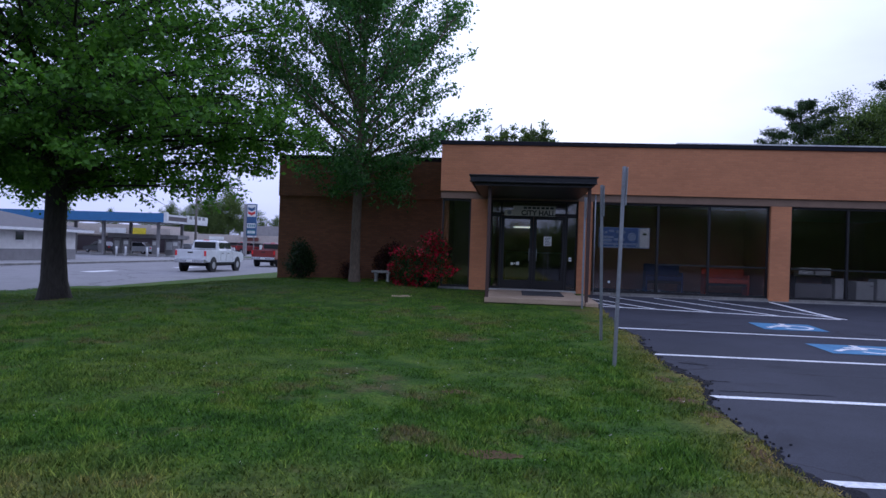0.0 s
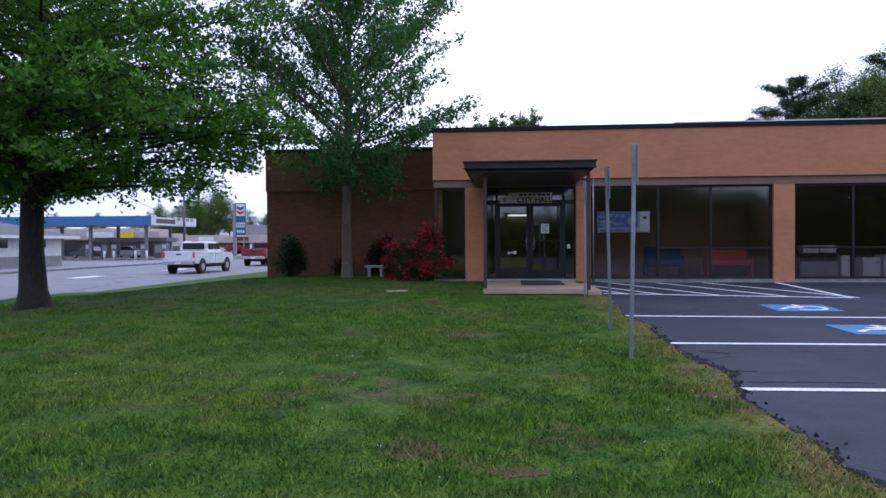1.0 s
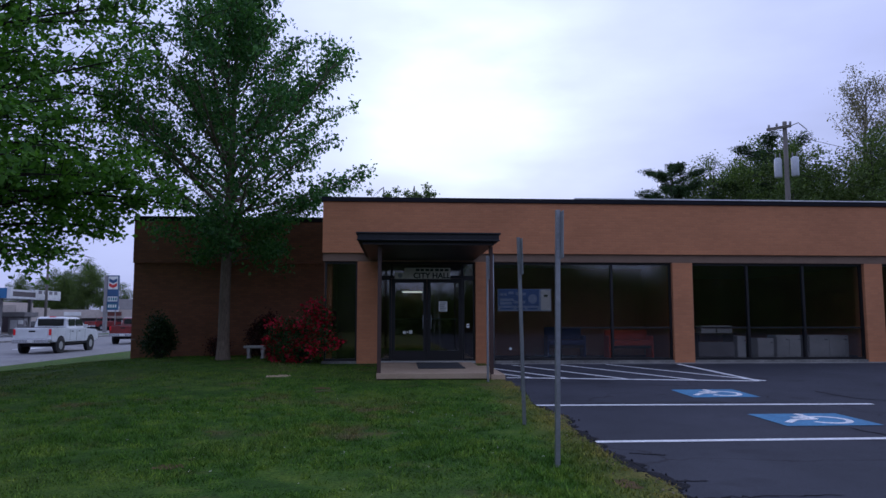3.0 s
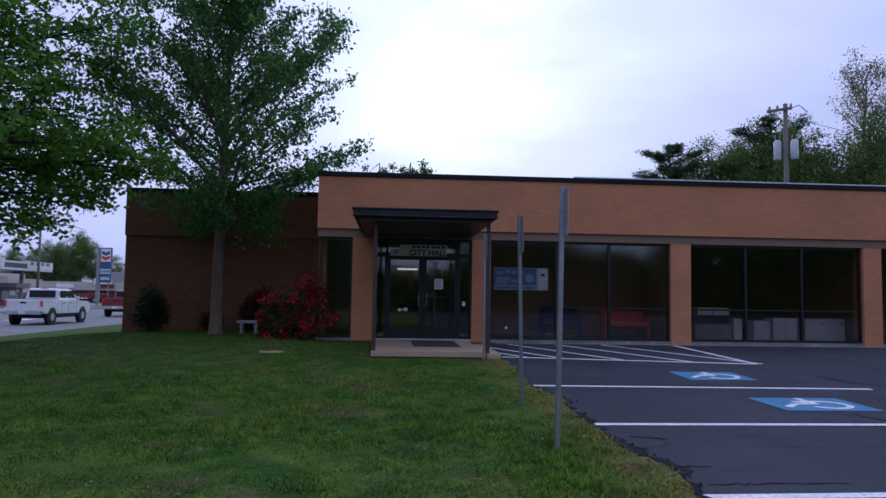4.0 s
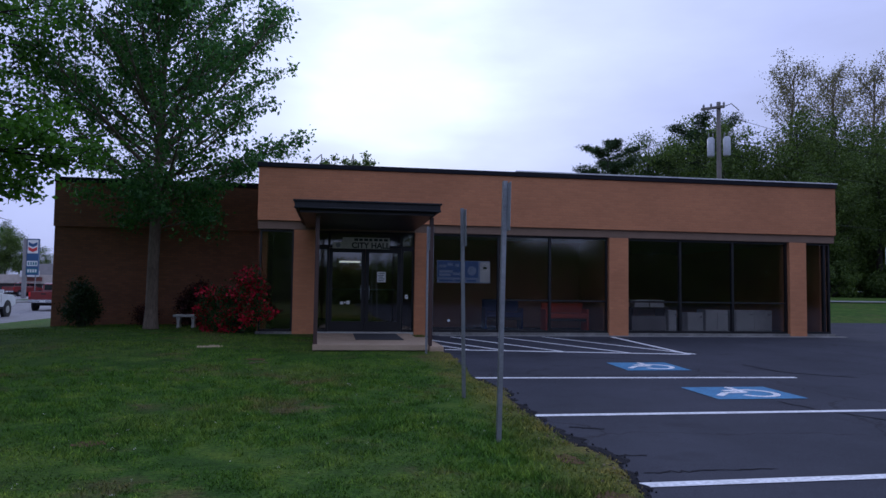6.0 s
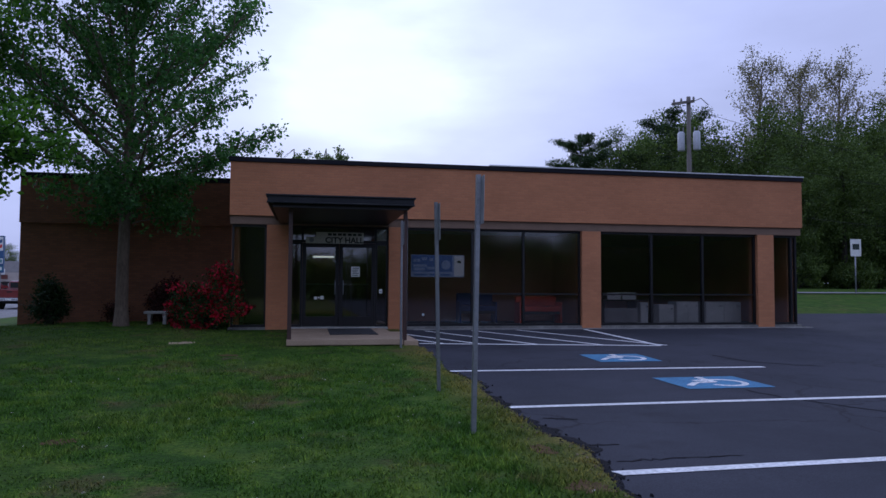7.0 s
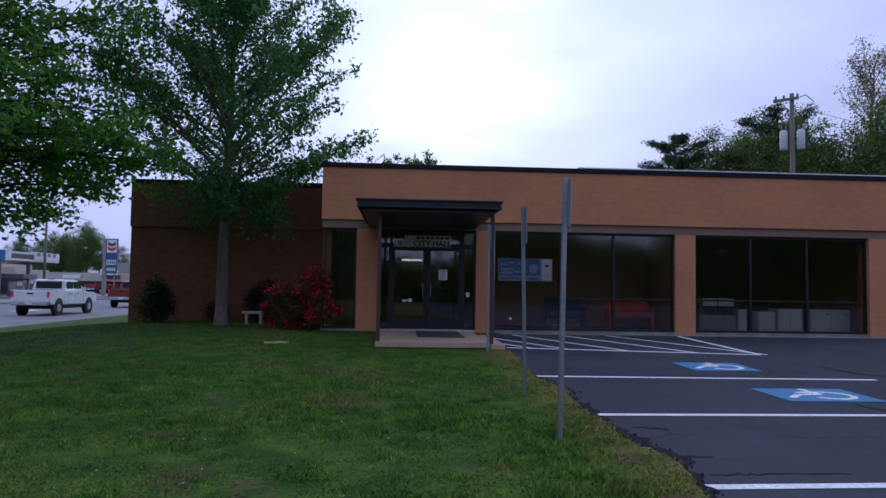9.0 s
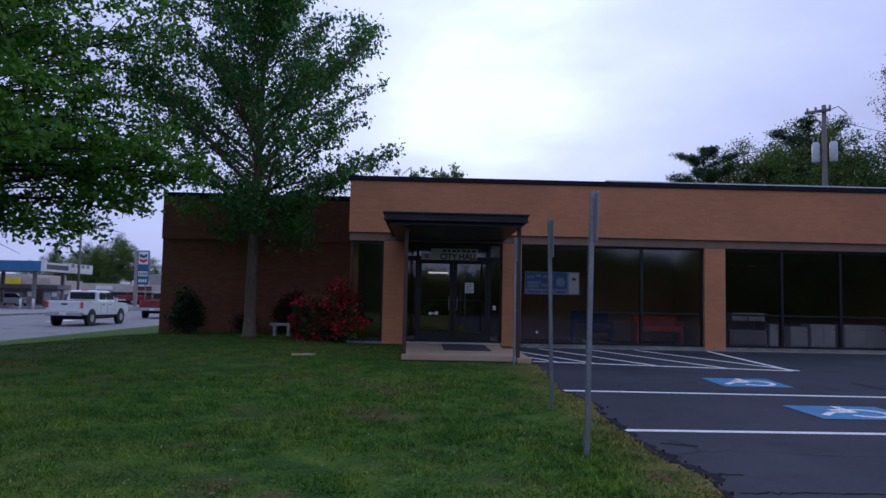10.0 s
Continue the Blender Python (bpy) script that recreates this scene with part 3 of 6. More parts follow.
# the lot's crumbling tar fringe
bm = bmesh.new()
rows = []
for k in range(260):
    y = 3.2 + k * 0.04
    e = float(edge_x(y))
    wid = 0.05 - 0.035 * math.exp(-((y - 6.4) / 1.0) ** 4) + 0.11 * math.exp(-((y - 9.1) / 0.9) ** 2) + 0.10 * math.exp(-((y - 4.2) / 0.8) ** 2) + (0.03 if 5.2 < y < 7.5 else 0.15) * max(0.0, noise.noise(Vector((y * 0.9, 0, 4)))) + 0.09 * noise.noise(Vector((y * 4, 2, 0))) + 0.05 * noise.noise(Vector((y * 13, 5, 0))) 
    rows.append([bm.verts.new((x, y, lot_z(x, y) + dz)) for x, dz in ((e - 0.05, -0.006), (e + 0.02, 0.012), (e + max(0.03, wid) * 0.6, 0.008), (e + max(0.03, wid), -0.004))])
for a, b in zip(rows, rows[1:]):
    for k in range(3):
        bm.faces.new((a[k], a[k + 1], b[k + 1], b[k]))
part("tar_fringe", bm, M_CRUMB, lot, "dark crumbling tar fringe")


def crack(points, width, seed):
    g = random.Random(seed)
    fine = []
    for p, q in zip(points, points[1:]):
        for k in range(8):
            fine.append(Vector(p).lerp(Vector(q), k / 8) + Vector((g.gauss(0, 0.02), g.gauss(0, 0.02))))
    fine.append(Vector(points[-1]))
    bm = bmesh.new()
    rows = []
    for i_, c in enumerate(fine):
        d = (fine[min(i_ + 1, len(fine) - 1)] - fine[max(i_ - 1, 0)]).normalized()
        w = width * g.uniform(0.4, 1.2) * (0.35 if i_ in (0, len(fine) - 1) else 1)
        rows.append([bm.verts.new((c.x - d.y * s_ * w, c.y + d.x * s_ * w, lot_z(c.x, c.y) - 0.002)) for s_ in (-0.5, 0.5)])
    for a, b in zip(rows, rows[1:]):
        bm.faces.new((a[0], a[1], b[1], b[0]))
    part("crack", bm, M_CRUMB, lot, "dark crack in the asphalt")


crack([(6.0, 11.1), (6.15, 10.4), (6.6, 9.6), (7.0, 9.05)], 0.045, 1)
crack([(7.8, 14.9), (8.0, 13.9), (8.9, 13.2)], 0.06, 2)
crack([(2.72, 9.70), (2.86, 9.66), (3.05, 9.61)], 0.05, 3)
crack([(2.72, 7.93), (3.0, 7.95), (3.3, 7.98), (3.9, 7.96)], 0.028, 4)
crack([(2.62, 8.45), (2.8, 8.5), (2.98, 8.48)], 0.04, 5)


def blot(name, cx, cy, rx, ry, lie, lift, material, parent, label, seed):
    """A flat, ragged patch lying on the ground."""
    bm = bmesh.new()
    middle = bm.verts.new((cx, cy, float(lie(np.array(cx), np.array(cy))) + lift))
    rings = []
    for step in (0.35, 0.7, 1.0):
        ring = []
        for k in range(40):
            a = 2 * math.pi * k / 40
            r = step * (1 + (0.55 * noise.noise(Vector((math.cos(a) * 2.2, math.sin(a) * 2.2, seed))) + 0.25 * noise.noise(Vector((math.cos(a) * 7, math.sin(a) * 7, seed)))) * step)
            x, y = cx + rx * r * math.cos(a), cy + ry * r * math.sin(a)
            ring.append(bm.verts.new((x, y, float(lie(np.array(x), np.array(y))) + lift)))
        rings.append(ring)
    for k in range(40):
        bm.faces.new((middle, rings[0][k], rings[0][(k + 1) % 40]))
        for r0, r1 in zip(rings, rings[1:]):
            bm.faces.new((r0[k], r1[k], r1[(k + 1) % 40], r0[(k + 1) % 40]))
    return part(name, bm, material, parent, label)


for k, (cx, cy, rx, ry) in enumerate(((0.04, 7.12, 0.22, 0.12), (-1.85, 9.26, 0.20, 0.16), (-2.06, 6.55, 0.15, 0.09), (0.45, 5.15, 0.28, 0.14), (2.20, 7.30, 0.24, 0.22), (2.32, 6.75, 0.16, 0.20), (2.24, 8.35, 0.14, 0.25), (2.36, 5.6, 0.10, 0.3), (-1.1, 15.6, 0.25, 0.2))):
    blot("bare_patch", cx, cy, rx * 0.7, ry * 0.7, lawn_z, 0.004, M_BARE, ground, "bare reddish brown soil in the lawn", 13.0 + k)

# broken asphalt crumbs along the lawn's edge
bm = bmesh.new()
rr = random.Random(5)
for _ in range(330):
    y = rr.uniform(3.0, 12.5)
    x = float(edge_x(y)) + rr.gauss(0.0, 0.07)
    s = rr.uniform(0.006, 0.021)
    z = lot_z(x, y)
    bmesh.ops.create_icosphere(bm, subdivisions=1, radius=s, matrix=Matrix.Translation((x, y, z - s * 0.15)) @ Euler((rr.random() * 3, rr.random() * 3, rr.random() * 3)).to_matrix().to_4x4() @ Matrix.Diagonal((1.3, 1, 0.5, 1)))
single("asphalt_crumbs", bm, M_CRUMB, "loose broken asphalt crumbs along the lawn edge", "rubble", kind="stuff")

bm = bmesh.new()
for _ in range(300):
    y = rr.uniform(3.2, 12.5)
    x = float(edge_x(y)) - abs(rr.gauss(0.0, 0.13)) + 0.03
    s = rr.uniform(0.005, 0.017)
    bmesh.ops.create_icosphere(bm, subdivisions=1, radius=s, matrix=Matrix.Translation((x, y, float(lawn_z(np.array(x), np.array(y))) + s * 0.1)) @ Euler((rr.random() * 3, rr.random() * 3, rr.random() * 3)).to_matrix().to_4x4() @ Matrix.Diagonal((1.5, 1, 0.45, 1)))
single("soil_clods", bm, M_SOIL, "dry brown soil clods where the lawn meets the asphalt", "soil", kind="stuff")

# ---- the city hall ----
hall = thing("office_building", "single-storey tan brick office building with dark glazing and brown brick wing", "building")
X0, X1, YF, YB = -1.64, 14.12, 20.50, 36.0
ZB, ZS, ZH, ZL, ZC, ZT = 0.74, 0.86, 3.40, 3.61, 4.93, 5.05
part("fascia", boxes((X0, X1, YF - 0.07, YF + 0.25, ZL, ZC)), M_BRICK, hall, "plain brick upper band")
part("fascia", boxes((X0, X0 + 0.25, YF + 0.25, 24.3, ZL, ZC)), M_BRICK, hall)
part("side_wall", boxes((X1 - 0.25, X1, YF + 0.302, YB, ZB, ZL - 0.002)), M_BRICK, hall)
part("side_fascia", boxes((X1 - 0.25, X1, YF + 0.902, YB, ZL, ZC)), M_BRICK, hall)
part("back_wall", boxes((X0, X1 - 0.252, YB - 0.25, YB, ZB, ZC)), M_BRICK, hall)
part("return_wall", boxes((X0 + 0.02, X0 + 0.22, YF + 0.30, 24.3, ZB, ZL)), M_BRICK, hall)
part("fascia", boxes((X1 - 0.25, X1, YF + 0.25, YF + 0.9, ZL, ZC)), M_BRICK, hall)
for d in ((X0 - 0.04, X1 + 0.04, YF - 0.11, YF + 0.3, ZC, ZT), (X0 - 0.04, X0 + 0.3, YF + 0.302, YB, ZC, ZT), (X1 - 0.3, X1 + 0.04, YF + 0.302, YB, ZC, ZT)):
    part("coping", boxes(d, bevel=0.015), M_COPING, hall, "dark metal roof edge")
part("drip_edge", boxes((4.9, X1 + 0.05, YF - 0.12, YF + 0.31, ZT + 0.001, ZT + 0.030)), M_TRIM, hall, "pale metal strip on the roof edge")
part("roof", boxes((X0 + 0.3, X1 - 0.3, YF + 0.3, YB - 0.05, 4.62, 4.80)), M_ROOF, hall)
part("lintel_band", boxes((X0 + 0.01, X1 - 0.01, YF, YF + 0.3, ZH, ZL - 0.004)), M_BAND, hall, "taupe band over the windows")
for a, b in ((-0.75, -0.19), (2.28, 2.68), (7.49, 8.03), (12.74, 13.25)):
    part("pier", boxes((a, b, YF, YF + 0.45, ZB, ZH - 0.003), bevel=0.008), M_BRICK, hall)
for a, b in ((X0, -0.75), (2.68, 7.49), (8.03, 12.74), (13.25, X1)):
    part("sill_course", boxes((a, b, YF + 0.02, YF + 0.3, ZB - 0.1, ZS)), M_KERB, hall, "low concrete sill course")
part("kerb", boxes((2.9, X1 + 0.2, YF - 0.22, YF - 0.005, ZB - 0.1, ZB + 0.06), bevel=0.02), M_KERB, hall, "low concrete kerb toned dark for its shadowed edge")


def glazing(x0, x1, z0, z1, mullions, rails, y, glass):
    w = part("window", boxes((x0, x1, y - 0.03, y + 0.07, z1 - 0.055, z1), (x0, x1, y - 0.03, y + 0.07, z0, z0 + 0.06), (x0, x0 + 0.05, y - 0.03, y + 0.07, z0 + 0.06, z1 - 0.055), (x1 - 0.05, x1, y - 0.03, y + 0.07, z0 + 0.06, z1 - 0.055)), M_BRONZE, hall, "dark bronze shopfront window")
    for m_ in mullions:
        part("mullion", boxes((m_ - 0.03, m_ + 0.03, y - 0.035, y + 0.07, z0 + 0.06, z1 - 0.055)), M_BRONZE, w)
    edges = [x0 + 0.05, *mullions, x1 - 0.05]
    for k, (a, b) in enumerate(zip(edges, edges[1:])):
        cuts = [z0 + 0.06, *([rails[k]] if rails and rails[k] else []), z1 - 0.055]
        if rails and rails[k]:
            part("rail", boxes((a + 0.03, b - 0.03, y - 0.02, y + 0.06, rails[k] - 0.02, rails[k] + 0.02)), M_BRONZE, w)
        for c, d in zip(cuts, cuts[1:]):
            pane = part("pane", boxes((a + 0.005, b - 0.005, y + 0.015, y + 0.023, c, d)), glass, w)
            pane.visible_shadow = False
    return w


GY = YF + 0.14
glazing(X0 + 0.05, -0.75, ZS, ZH - 0.004, [], None, GY, M_GLASS)
glazing(2.72, 7.49, ZS, ZH - 0.004, [4.50, 5.89], [None, 1.70, 1.70], GY, M_GLASS)
glazing(8.03, 12.74, ZS, ZH - 0.004, [9.56, 11.10], [1.70, 1.70, 1.70], GY, M_GLASS)
glazing(13.25, 14.05, ZS, ZH - 0.004, [13.88], None, GY, M_GLASS)
glazing(-0.19, 2.28, 2.98, ZH - 0.004, [0.12, 1.95], None, GY, M_GLASS)
glazing(-0.19, 0.12, ZS, 2.98, [], None, GY, M_GLASS)
glazing(1.95, 2.28, ZS, 2.98, [], None, GY, M_GLASS)
part("threshold", boxes((-0.19, 2.28, YF + 0.02, YF + 0.35, ZB - 0.05, ZS)), M_CONCRETE, hall)

# entrance doors: two glazed leaves
for x0, x1, hx in ((0.125, 1.03, 0.93), (1.04, 1.945, 1.14)):
    leaf = part("door", boxes((x0, x1, GY - 0.02, GY + 0.03, ZS + 0.01, ZS + 0.26), (x0, x1, GY - 0.02, GY + 0.03, 2.86, 2.97), (x0, x0 + 0.09, GY - 0.02, GY + 0.03, ZS + 0.26, 2.86), (x1 - 0.09, x1, GY - 0.02, GY + 0.03, ZS + 0.26, 2.86)), M_BRONZE, hall, "dark bronze glazed entrance door, shut")
    pane = part("pane", boxes((x0 + 0.09, x1 - 0.09, GY, GY + 0.008, ZS + 0.26, 2.86)), M_DOORGLASS, leaf)
    pane.visible_shadow = False
    bmh = tube(bmesh.new(), [(hx, GY - 0.03, 1.68), (hx, GY - 0.08, 1.70), (hx, GY - 0.08, 2.0), (hx, GY - 0.03, 2.02)], [0.012] * 4, 8)
    part("door_handle", bmh, M_GALV, leaf, "metal pull handle")
notice = thing("notice", "white printed notice stuck on the door glass", "notice")
part("sheet", boxes((1.34, 1.56, GY - 0.006, GY - 0.003, 2.12, 2.38)), M_PAPER, notice)
for k in range(5):
    part("print_line", boxes((1.37, 1.53 - 0.02 * (k % 3), GY - 0.009, GY - 0.0065, 2.33 - 0.045 * k, 2.345 - 0.045 * k)), M_INK, notice)
# three small white rectangles low on the left leaf's glass
decal = thing("door_mark", "three small white marks on the door glass", "decal")
for k, (a, b, z, hh) in enumerate(((0.42, 0.50, 1.545, 0.07), (0.515, 0.56, 1.57, 0.04), (0.575, 0.66, 1.55, 0.085))):
    part("glass_mark", boxes((a, b, GY - 0.006, GY - 0.003, z, z + hh), bevel=0.001), M_PAPER, decal)
small = thing("hours_card", "small white card on the door frame", "card")
part("sheet", boxes((2.05, 2.13, GY - 0.048, GY - 0.044, 1.70, 1.81)), M_PAPER, small)
part("print_line", boxes((2.06, 2.12, GY - 0.05, GY - 0.0485, 1.75, 1.765)), M_INK, small)

# sign over the doors
sign = thing("entrance_sign", "cream sign board with dark lettering over the doors", "sign")
part("board", boxes((0.20, 1.64, GY - 0.075, GY - 0.05, 2.955, 3.12), (0.45, 1.64, GY - 0.075, GY - 0.05, 3.12, 3.24), bevel=0.004), M_SIGNWHITE, sign)
writing("letters", "CITY HALL", 0.20, M_INK, sign, pose(1.16, GY - 0.078, 3.035, 90), "dark lettering")
for k, w_ in enumerate((0.10, 0.09, 0.10, 0.08, 0.10, 0.09, 0.1)):
    part("name_bar", boxes((0.74 + 0.125 * k, 0.74 + 0.125 * k + w_, GY - 0.079, GY - 0.0755, 3.155, 3.215)), M_INK, sign)
part("seal_mark", tube(bmesh.new(), [(0.34, GY - 0.0755, 3.04), (0.34, GY - 0.079, 3.04)], [0.06, 0.06], 20), M_GALV, sign, "grey round seal")

# entrance canopy, its posts and the concrete landing
canopy = part("canopy", boxes((-0.53, 2.33, 16.47, 16.53, 3.50, 3.63), (-0.53, -0.47, 16.53, YF - 0.08, 3.50, 3.63), (2.27, 2.33, 16.53, YF - 0.08, 3.50, 3.63), (-0.47, 2.27, 16.53, YF - 0.08, 3.52, 3.60), bevel=0.006), M_CANOPY, hall, "flat charcoal steel entrance canopy")
part("soffit", boxes((-0.43, 2.23, 16.60, YF - 0.085, 3.425, 3.519)), M_BRONZE, canopy, "dark soffit")
part("canopy_cap", boxes((-0.56, 2.36, 16.44, YF - 0.08, 3.632, 3.665), bevel=0.006), M_CANOPY, canopy)
part("gutter_bead", tube(bmesh.new(), [(-0.54, 16.455, 3.505), (2.34, 16.455, 3.505)], [0.016, 0.016], 8), M_CANOPY, canopy)
for x in (-0.09, 2.22):
    part("canopy_post", boxes((x - 0.04, x + 0.04, 16.92, 17.0, 0.68, 3.424), bevel=0.008), M_POSTPAINT, canopy, "square brown steel post")
part("conduit", tube(bmesh.new(), [(2.74, YF - 0.03, 0.78), (2.74, YF - 0.03, 3.62)], [0.022, 0.022], 8), M_GALV, hall, "thin grey downpipe")
landing = thing("entrance_landing", "buff concrete landing slab before the doors", "landing", kind="structure")
part("slab", boxes((-0.14, 2.18, 16.86, YF - 0.002, 0.715, 0.83), bevel=0.012), M_SLAB, landing)
# set back, with darker concrete painting in the shadow gap below the slab
part("footing", boxes((-0.06, 2.10, 16.97, YF - 0.1, 0.45, 0.7145)), M_KERB, landing, "recessed footing under the slab, toned for its shadow gap")
single("doormat", boxes((0.75, 1.80, 18.15, 20.2, 0.831, 0.845), bevel=0.004), M_MAT, "dark ribbed rubber mat on the landing", "doormat")
single("kerb_stub", boxes((2.20, 2.50, 16.9, 19.6, 0.55, 0.80), bevel=0.03), M_SLAB, "short concrete ramp beside the landing", "kerb", kind="structure")

# the set-back wing
WX0, WX1, WY = -7.71, -1.64, 24.3
part("wing_wall", boxes((WX0, WX1, WY, WY + 0.25, 0.55, 4.90)), M_WINGBRICK, hall, "dark brown brick wall without windows")
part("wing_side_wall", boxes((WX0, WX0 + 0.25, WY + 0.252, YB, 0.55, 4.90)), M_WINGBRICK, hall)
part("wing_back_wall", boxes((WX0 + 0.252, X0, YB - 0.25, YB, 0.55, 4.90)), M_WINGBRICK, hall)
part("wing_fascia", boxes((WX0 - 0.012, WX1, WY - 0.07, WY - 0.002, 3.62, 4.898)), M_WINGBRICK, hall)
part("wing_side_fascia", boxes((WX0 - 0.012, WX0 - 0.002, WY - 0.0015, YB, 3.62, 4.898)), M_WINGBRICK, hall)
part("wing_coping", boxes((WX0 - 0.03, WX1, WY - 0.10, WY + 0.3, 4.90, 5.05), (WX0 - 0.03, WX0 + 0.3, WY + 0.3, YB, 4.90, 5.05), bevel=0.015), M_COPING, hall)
part("wing_roof", boxes((WX0 + 0.3, WX1, WY + 0.3, YB - 0.05, 4.6, 4.75)), M_ROOF, hall)

# the office inside
part("room_floor", boxes((X0 + 0.25, X1 - 0.25, YF + 0.35, 29.0, 0.70, 0.85)), M_FLOORIN, hall)
part("room_wall", boxes((X0 + 0.25, X1 - 0.25, 29.0, 29.15, 0.85, 3.5), (2.42, 2.54, YF + 0.5, 29.0, 0.85, 3.45), (7.70, 7.82, YF + 0.5, 29.0, 0.85, 3.45), (-0.5, -0.4, YF + 0.5, 29.0, 0.85, 3.45)), M_WALLIN, hall)
part("room_wall", boxes((2.545, 7.69, 23.4, 23.5, 0.85, 3.45)), M_WALLIN, hall, "brown panelled partition")
# made-up dark panels, so the room behind the west window shows dark
part("room_wall", boxes((X0 + 0.222, X0 + 0.24, YF + 0.48, 24.28, 0.86, 3.46), (X0 + 0.242, -0.502, 22.2, 22.3, 0.86, 3.46)), M_DESK, hall, "dark lining added behind the west window")
part("room_ceiling", boxes((X0 + 0.25, X1 - 0.25, YF + 0.35, 29.15, 3.47, 3.6)), M_CEILIN, hall)
lamp = thing("wall_light", "lit fluorescent light high on the lobby's back wall", "wall light")
part("housing", boxes((0.42, 1.22, 28.9, 28.998, 2.89, 2.97)), M_TRIM, lamp)
part("diffuser", boxes((0.45, 1.19, 28.86, 28.898, 2.905, 2.955), bevel=0.01), M_TUBE, lamp)
counter = thing("reception_counter", "dark reception counter at the back of the lobby", "counter")
part("body", boxes((0.2, 2.2, 26.0, 26.6, 0.85, 1.9)), M_DESK, counter)
part("top", boxes((0.15, 2.25, 25.95, 26.65, 1.905, 1.95), bevel=0.01), M_CAB, counter)


def cabinet(x0, x1, y, z1, doors, label):
    c = thing("cabinet", label, "cabinet", group="cabinets along the window")
    part("body", boxes((x0, x1, y, y + 0.5, 0.86, z1), bevel=0.008), M_CAB, c)
    w = (x1 - x0) / doors
    for k in range(doors):
        d = part("door", boxes((x0 + k * w + 0.012, x0 + (k + 1) * w - 0.012, y - 0.022, y - 0.002, 0.90, z1 - 0.05), bevel=0.004), M_CAB, c)
        part("handle", boxes((x0 + (k + 0.75) * w, x0 + (k + 0.9) * w, y - 0.04, y - 0.0225, z1 - 0.13, z1 - 0.11)), M_BRONZE, d)


cabinet(9.58, 9.82, 21.35, 1.46, 1, "narrow grey-white file cabinet behind the glass")
cabinet(10.15, 10.62, 21.35, 1.40, 1, "low grey-white file cabinet behind the glass")
cabinet(10.70, 11.38, 21.35, 1.48, 2, "wide grey-white file cabinet behind the glass")
cabinet(11.62, 12.75, 21.35, 1.48, 2, "long grey-white cabinet behind the glass")
cabinet(13.45, 13.66, 21.35, 1.45, 1, "narrow grey cabinet at the corner window")
carton = single("carton", boxes((13.72, 14.02 - 0.2, 21.3, 21.6, 0.86, 1.52), bevel=0.01), plain("brown_cardboard", (0.28, 0.20, 0.08), 0.9), "tall brown cardboard carton on the floor", "carton")
desk = thing("desk", "dark wooden office desk behind the window", "desk")
part("desktop", boxes((8.45, 9.55, 21.3, 22.0, 1.50, 1.54), bevel=0.006), M_DESK, desk)
part("modesty_panel", boxes((8.5, 9.5, 21.34, 21.37, 0.9, 1.30)), M_GREYBASE, desk, "grey front panel")
for x in (8.5, 9.46):
    part("leg", boxes((x, x + 0.04, 21.4, 21.95, 0.86, 1.498)), M_DESK, desk)
for x in (8.58, 9.04):
    tray = thing("paper_tray", "white stacked paper tray on the desk", "paper tray", group="trays on the desk")
    part("lower_tray", boxes((x, x + 0.42, 21.36, 21.7, 1.545, 1.66), bevel=0.005), M_CAB, tray)
    part("upper_tray", boxes((x, x + 0.42, 21.36, 21.7, 1.675, 1.745), bevel=0.005), M_CAB, tray)


def settee(x0, x1, y, mat_, label, h):
    s = thing("settee", label, "settee")
    part("seat", boxes((x0 + 0.06, x1 - 0.06, y - 0.02, y + 0.5, 1.20, 1.34), bevel=0.03), mat_, s)
    part("backrest", boxes((x0 + 0.02, x1 - 0.02, y + 0.46, y + 0.58, 1.345, h), bevel=0.03), mat_, s)
    for x in (x0, x1 - 0.06):
        part("arm", boxes((x, x + 0.058, y, y + 0.5, 0.87, 1.46), bevel=0.015), mat_, s)
    part("frame", boxes((x0 + 0.06, x1 - 0.06, y + 0.05, y + 0.45, 1.12, 1.198)), M_DESK, s)


settee(6.05, 7.30, 21.5, M_REDSEAT, "orange-red upholstered settee behind the window", 1.62)
settee(4.45, 5.55, 22.0, M_BLUESEAT, "navy blue upholstered settee behind the window", 1.70)

banner = thing("window_banner", "blue vinyl banner with pale lettering bars inside the window", "banner")
BY = GY + 0.036
part("sheet", boxes((2.88, 4.29, BY, BY + 0.004, 2.13, 2.71)), M_BANNERPALE, banner)
part("blue_field", boxes((2.90, 3.97, BY - 0.003, BY - 0.0005, 2.27, 2.70)), M_BANNERBLUE, banner)
part("round_picture", tube(bmesh.new(), [(3.80, BY - 0.0035, 2.45), (3.80, BY - 0.006, 2.45)], [0.12, 0.12], 24), M_BANNERPALE, banner)
part("white_end", boxes((4.02, 4.28, BY - 0.003, BY - 0.0005, 2.15, 2.69)), M_PAPER, banner)
part("dark_mark", boxes((4.10, 4.2, BY - 0.006, BY - 0.0035, 2.5, 2.56)), M_INK, banner)
for k, (a, b, z) in enumerate(((2.94, 3.02, 2.56), (3.04, 3.12, 2.56), (3.16, 3.3, 2.6), (3.36, 3.46, 2.58), (3.5, 3.62, 2.57), (2.94, 3.3, 2.42), (2.94, 3.25, 2.33), (3.3, 3.6, 2.36))):
    part("lettering_bar", boxes((a, b, BY - 0.006, BY - 0.0035, z - 0.03, z + 0.04)), M_BANNERPALE, banner)
